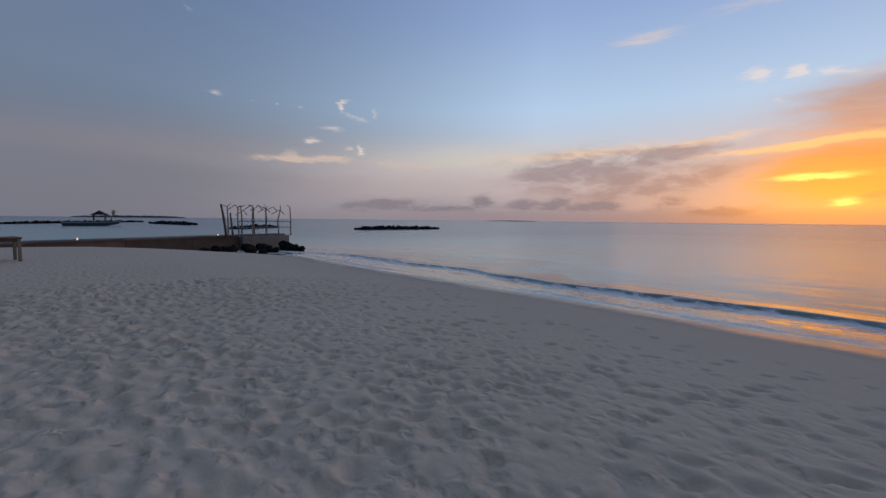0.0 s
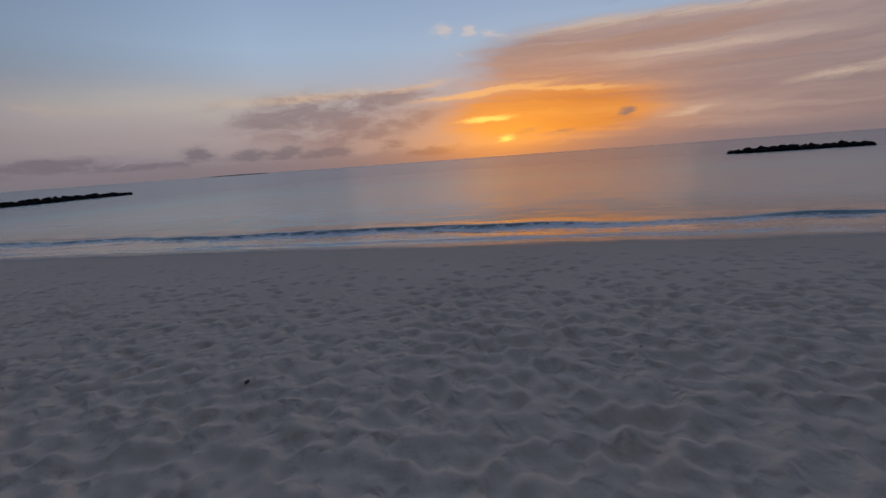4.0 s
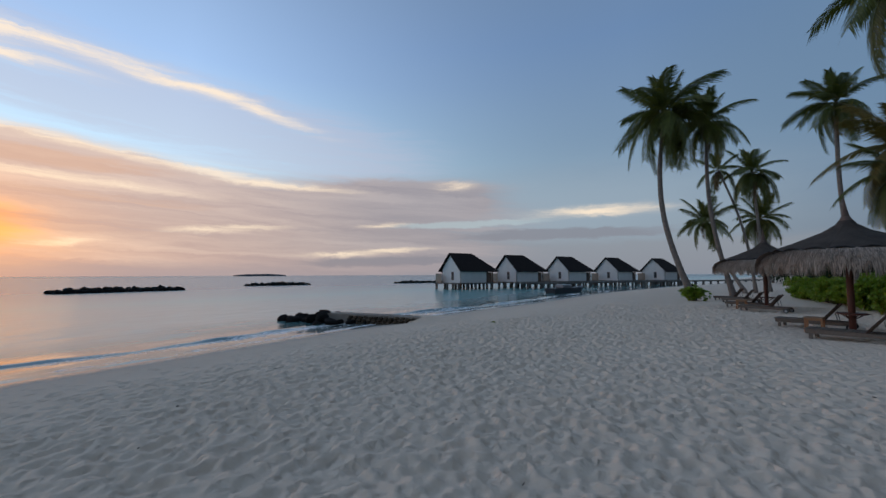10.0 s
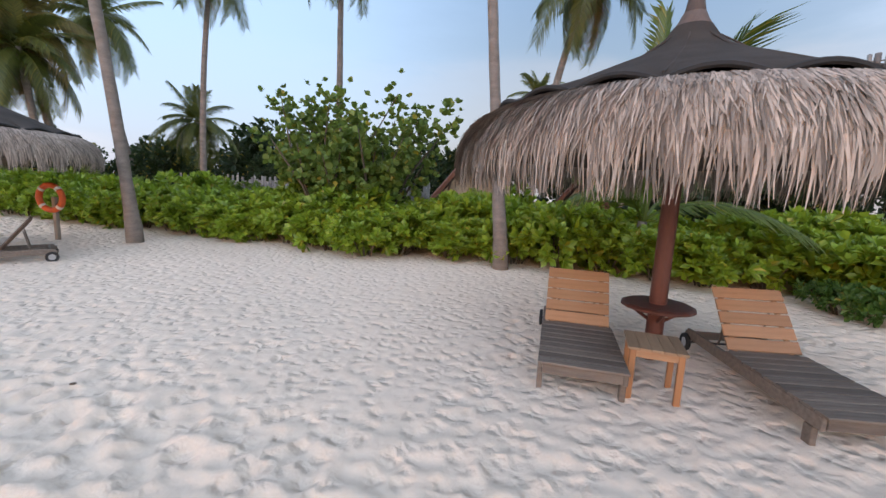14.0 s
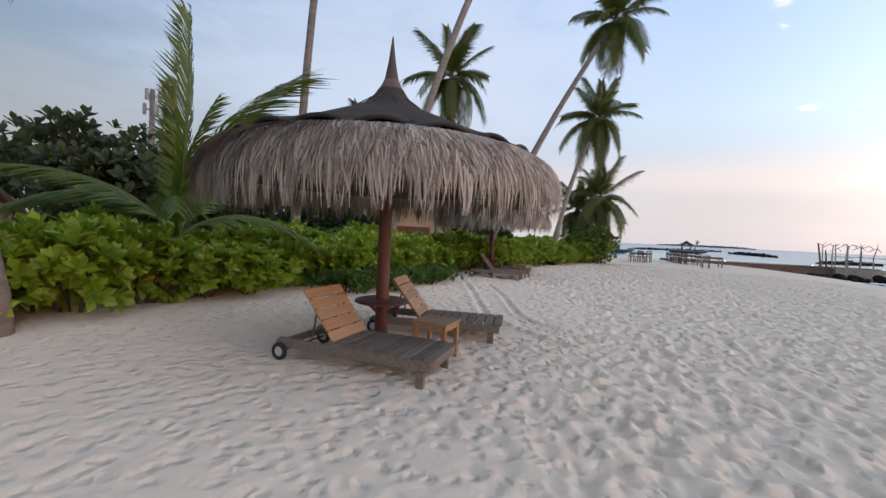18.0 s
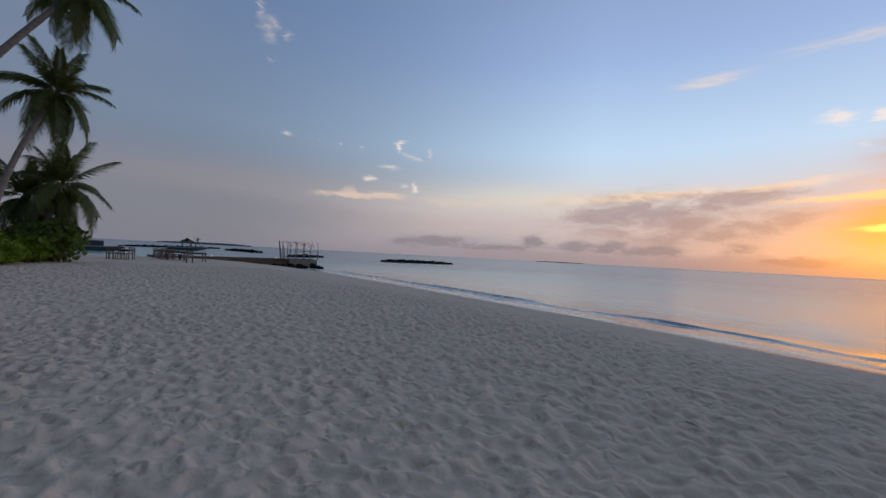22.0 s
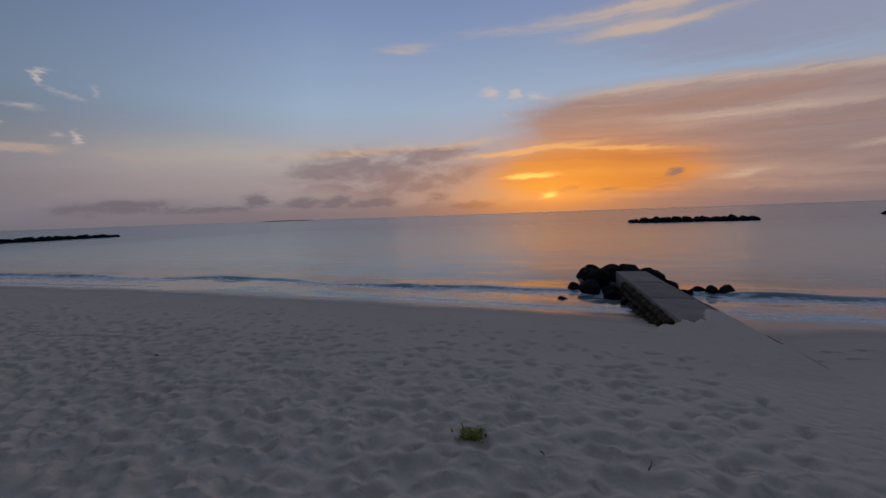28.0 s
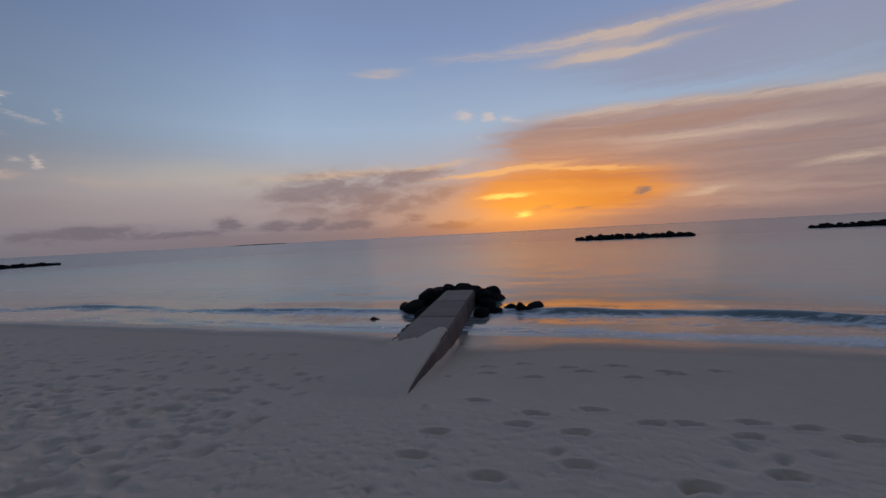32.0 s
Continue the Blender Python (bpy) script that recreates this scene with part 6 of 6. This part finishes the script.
def boat(m, s, label):
    t = thing("speed_boat", label, "boat", m, "anchored boats")
    part("hull", prism([(-4 * s, -0.9, 0.0), (3 * s, -0.9, 0.0), (5 * s, 0, 0.45), (3 * s, 0.9, 0.0), (-4 * s, 0.9, 0.0), (-4.2 * s, -1.2, 0.8), (3 * s, -1.2, 0.85), (5.6 * s, 0, 1.1), (3 * s, 1.2, 0.85), (-4.2 * s, 1.2, 0.8)],
                       [(0, 1, 2, 3, 4), (5, 6, 7, 8, 9), (0, 1, 6, 5), (1, 2, 7, 6), (2, 3, 8, 7), (3, 4, 9, 8), (4, 0, 5, 9)]), BOATDARK, t)
    part("gunwale", tubed([(-4.2 * s, -1.2, 0.85), (3 * s, -1.2, 0.9), (5.6 * s, 0, 1.15), (3 * s, 1.2, 0.9), (-4.2 * s, 1.2, 0.85)], [0.09] * 5, 5), BOATWHITE, t)
    return t


boat(pose(-135, 11.5, 0, 0, 0, 80), 1.15, "low dark boat lying at anchor")
b2 = boat(pose(-84, -9.0, 0, 0, 0, 95), 0.9, "dark cabin boat lying at anchor")
part("cabin", boxed((0.2, 0, 1.4), (3.4, 1.9, 1.2), 0.15), BOATDARK, b2)
part("canopy", boxed((-2.4, 0, 2.6), (2.4, 2.0, 0.12), 0.03), BOATDARK, b2)
for x in (-3.4, -1.5):
    part("canopy_post", boxed((x, 0.8, 1.7), (0.1, 0.1, 1.8)), BOATDARK, b2)

gzb = thing("shelter", "small dark thatched shelter on the far breakwater", "shelter", pose(-240, 23, 0.5))
for sx in (-1, 1):
    for sy in (-1, 1):
        part("post", boxed((sx * 2, sy * 2, 1.3), (0.3, 0.3, 2.8)), BROWNWOOD, gzb)
part("roof", lathe([(0.1, 4.6), (1.6, 3.6), (3.6, 2.6)], 12), ROOFDARK, gzb)
palm((-240, 27, 0.8), (-240, 28.0, 4.4), (0, 0), 0.2, 0.6, 12, 41, "small dark palm by the far shelter", dead=0)


def far_island(cx, cy, lx, h, yaw, seed):
    rng = random.Random(seed)
    t = thing("far_island", "low wooded island on the horizon", "island", pose(cx, cy, 0, 0, 0, yaw))
    n = 60
    pts, faces = [], []
    for i in range(n + 1):
        s = i / n
        top = h * (math.sin(math.pi * s) ** 0.35) * (0.75 + 0.25 * rng.random())
        x = lx * (s - 0.5)
        pts += [(x, -12, -1), (x, -6, top * 0.8), (x, 6, top), (x, 12, -1)]
    for i in range(n):
        for k in range(3):
            a = 4 * i + k
            faces.append((a, a + 4, a + 5, a + 1))
    part("tree_cover", from_arrays("tree_cover", pts, faces, ISLAND), ISLAND, t)


far_island(-1650, 230, 300, 8, 80, 1)
far_island(1010, 1180, 170, 9, -45, 2)
far_island(-1200, 1700, 240, 4, 40, 3)


# ---- behind the hedge: cottage, fence, roofs ----
def cottage(m, label, s=1.0, trim=None, roof=None):
    t = thing("cottage", label, "cottage", m, "cottages behind the hedge")
    hw, hl, e, pk = 1.55 * s, 2.6 * s, 1.35 * s, 3.35 * s
    g = prism([(-hw, 0, -0.3), (hw, 0, -0.3), (hw, 0, e), (0, 0, pk - 0.15), (-hw, 0, e), (-hw, -0.2, -0.3), (hw, -0.2, -0.3), (hw, -0.2, e), (0, -0.2, pk - 0.15), (-hw, -0.2, e)],
              [(0, 1, 2, 3, 4), (9, 8, 7, 6, 5), (0, 5, 6, 1), (1, 6, 7, 2), (2, 7, 8, 3), (3, 8, 9, 4), (4, 9, 5, 0)])
    part("gable_wall", g, CREAMWALL, t)
    for sx in (-1, 1):
        part("side_wall", boxed((sx * (hw - 0.1), -hl - 0.1, e / 2 - 0.15), (0.2, 2 * hl, e + 0.3)), CREAMWALL, t)
        ov = 0.55 * s
        bm = prism([(0, ov * 1.6, pk), (sx * (hw + ov), ov, e - ov * 0.85), (sx * (hw + ov), -2 * hl - 0.3, e - ov * 0.85), (0, -2 * hl - 0.3, pk),
                    (0, ov * 1.6, pk - 0.12), (sx * (hw + ov), ov, e - ov * 0.85 - 0.12), (sx * (hw + ov), -2 * hl - 0.3, e - ov * 0.85 - 0.12), (0, -2 * hl - 0.3, pk - 0.12)],
                   [(0, 1, 2, 3), (7, 6, 5, 4), (0, 4, 5, 1), (1, 5, 6, 2), (2, 6, 7, 3), (3, 7, 4, 0)])
        part("roof_slope", bm, roof or TILE, t, "dark shingled slope" if roof else "brown shingled slope")
        part("barge_board", tubed([(0, ov * 1.65, pk - 0.06), (sx * (hw + ov), ov * 1.05, e - ov * 0.85 - 0.06)], (0.1 * s, 0.1 * s), 4), trim or REDWOOD, t)
        part("brace", tubed([(sx * hw * 0.75, 0.0, e * 0.85), (sx * hw * 0.55, ov * 1.3, e + 0.75 * s)], (0.05, 0.05), 5), BROWNWOOD, t)
    part("shutter", boxed((0.25 * s, 0.03, 0.55 * s), (1.5 * s, 0.06, 1.5 * s), 0.01), REDWOOD, t, "red-brown timber shutters")
    for k in range(4):
        part("shutter_rail", boxed((0.25 * s + (k - 1.5) * 0.36 * s, 0.075, 0.55 * s), (0.05, 0.03, 1.45 * s)), REDWOOD, t)
    return t


cottage(pose(17.9, -20.85, 0.78, 0, 0, 8), "cream cottage with a steep brown gable roof and red shutters", 1.04)
cottage(pose(12.25, -24.4, 0.95, 0, 0, -12), "cottage with a brown gable roof behind grey-green bushes", 1.15)
cottage(pose(-7.1, -17.9, 0.95, 0, 0, -55), "dark-roofed cottage behind the hedge", 1.45, BROWNWOOD, ROOFDARK)
cottage(pose(-9.9, -19.5, 0.95, 0, 0, -55), "dark-roofed cottage behind the hedge", 1.4, BROWNWOOD, ROOFDARK)


def pale_fence(x0, x1, y, h, seed):
    rng = random.Random(seed)
    t = thing("fence", "silver-grey fence of upright coconut timber slats", "fence", on_sand(x0, y))
    k, x = 0, 0.0
    while x0 + x < x1:
        hh = h * rng.uniform(0.85, 1.08)
        part("slat", boxed((x, 0, hh / 2 - 0.15), (0.12, 0.03, hh + 0.3), 0.004), FENCE, t)
        x += 0.135
    part("rail", boxed(((x1 - x0) / 2, -0.04, h * 0.7), (x1 - x0, 0.04, 0.07)), FENCE, t)


pale_fence(18.6, 31.0, -17.2, 1.7, 2)


# ---- telephone mast far inland ----
def mast(x, y, h):
    t = thing("telephone_mast", "slim grey telephone mast with panel aerials above the trees", "mast", pose(x, y, 0.8))
    part("pole", tubed([(0, 0, 0), (0, 0, h * 0.5), (0, 0, h)], (0.42, 0.34, 0.26), 10), DECKGREY, t, "", True)
    for lev in (0.955, 0.86):
        for k in range(3):
            a = 2.1 * k + lev * 9
            part("aerial_panel", boxed((math.cos(a) * 0.75, math.sin(a) * 0.75, h * lev), (0.3, 0.3, h * 0.075), 0.03), FENCE, t)
            part("bracket", tubed([(0, 0, h * lev), (math.cos(a) * 0.75, math.sin(a) * 0.75, h * lev)], (0.07, 0.07), 5), DECKGREY, t)


mast(-12.6, -57.3, 17.0)


# ---- life buoy on its post ----
def life_buoy():
    t = thing("life_buoy_post", "orange life buoy hanging on a pale timber post", "life buoy", on_sand(25.37, -9.55, 16, 0.05))
    part("post", boxed((0, 0, 0.35), (0.09, 0.09, 1.3), 0.008), PALEWOOD, t)
    bm = bmesh.new()
    R = 0.30
    n = 32
    tube(bm, [(R * math.cos(2 * math.pi * j / n), 0.09, 0.98 + R * math.sin(2 * math.pi * j / n)) for j in range(n + 1)], [0.068] * (n + 1), 10, False)
    ring = part("ring", bm, ORANGE, t, "orange buoy ring", True)
    for a in (45, 135, 225, 315):
        bm = bmesh.new()
        tube(bm, [(R * math.cos(radians(a + d)), 0.09, 0.98 + R * math.sin(radians(a + d))) for d in (-7, 0, 7)], [0.072] * 3, 10, False)
        part("band", bm, WHITEBAND, ring, "white band")


life_buoy()


# ---- small things on the sand ----
def seaweed():
    rng = random.Random(2)
    verts, faces = [], []
    for k in range(260):
        p = Vector((rng.gauss(0, 0.05), rng.gauss(0, 0.038), abs(rng.gauss(0.015, 0.016))))
        d = Vector((rng.gauss(0, 1), rng.gauss(0, 1), rng.uniform(0, 0.6))).normalized() * rng.uniform(0.02, 0.04)
        s = d.cross(Vector((0, 0, 1))).normalized() * 0.012
        i0 = len(verts)
        verts += [p - s, p + s, p + d + s * 0.6, p + d - s * 0.6]
        faces.append((i0, i0 + 1, i0 + 2, i0 + 3))
    t = thing("seaweed_clump", "yellow-green clump of seaweed lying on the sand", "seaweed", on_sand(24.84, 3.1))
    bm = bmesh.new()
    bmesh.ops.create_icosphere(bm, subdivisions=3, radius=0.5)
    for v in bm.verts:
        v.co *= 1 + 0.35 * noise.noise(v.co * 5)
        v.co = Vector((v.co.x * 0.17, v.co.y * 0.14, v.co.z * 0.07 + 0.012))
    part("matted_base", bm, WEED, t)
    tagged(part("blades", from_arrays("blades", verts, faces, WEED), WEED, t), kind="stuff")


seaweed()


def debris():
    rng = random.Random(31)
    for k in range(46):
        x, y = rng.uniform(-5, 34), rng.uniform(-6.8, 6.5)
        a = rng.uniform(0, 360)
        place = pose(x, y, ground_z(x, y) + 0.012, 0, 0, a)
        bm = bmesh.new()
        if k % 3 == 0:
            L = rng.uniform(0.05, 0.15)
            tube(bm, [(0, 0, 0), (L * 0.5, L * 0.12 * rng.uniform(-1, 1), 0.006), (L, 0, 0)], (0.005, 0.0045, 0.003), 5)
            ob = new("twig", mesh_from("twig", bm, TWIG))
            ob.matrix_basis = place
            tagged(ob, "thin dry brown twig on the sand", "twig", "litter on the sand")
        else:
            bmesh.ops.create_icosphere(bm, subdivisions=1, radius=rng.uniform(0.012, 0.03))
            ob = new("leaf_litter", mesh_from("leaf_litter", bm, TWIG))
            ob.matrix_basis = place @ Matrix.Diagonal((1, 0.7, 0.4, 1))
            tagged(ob, "small dark scrap of leaf on the sand", "debris", "litter on the sand")


debris()
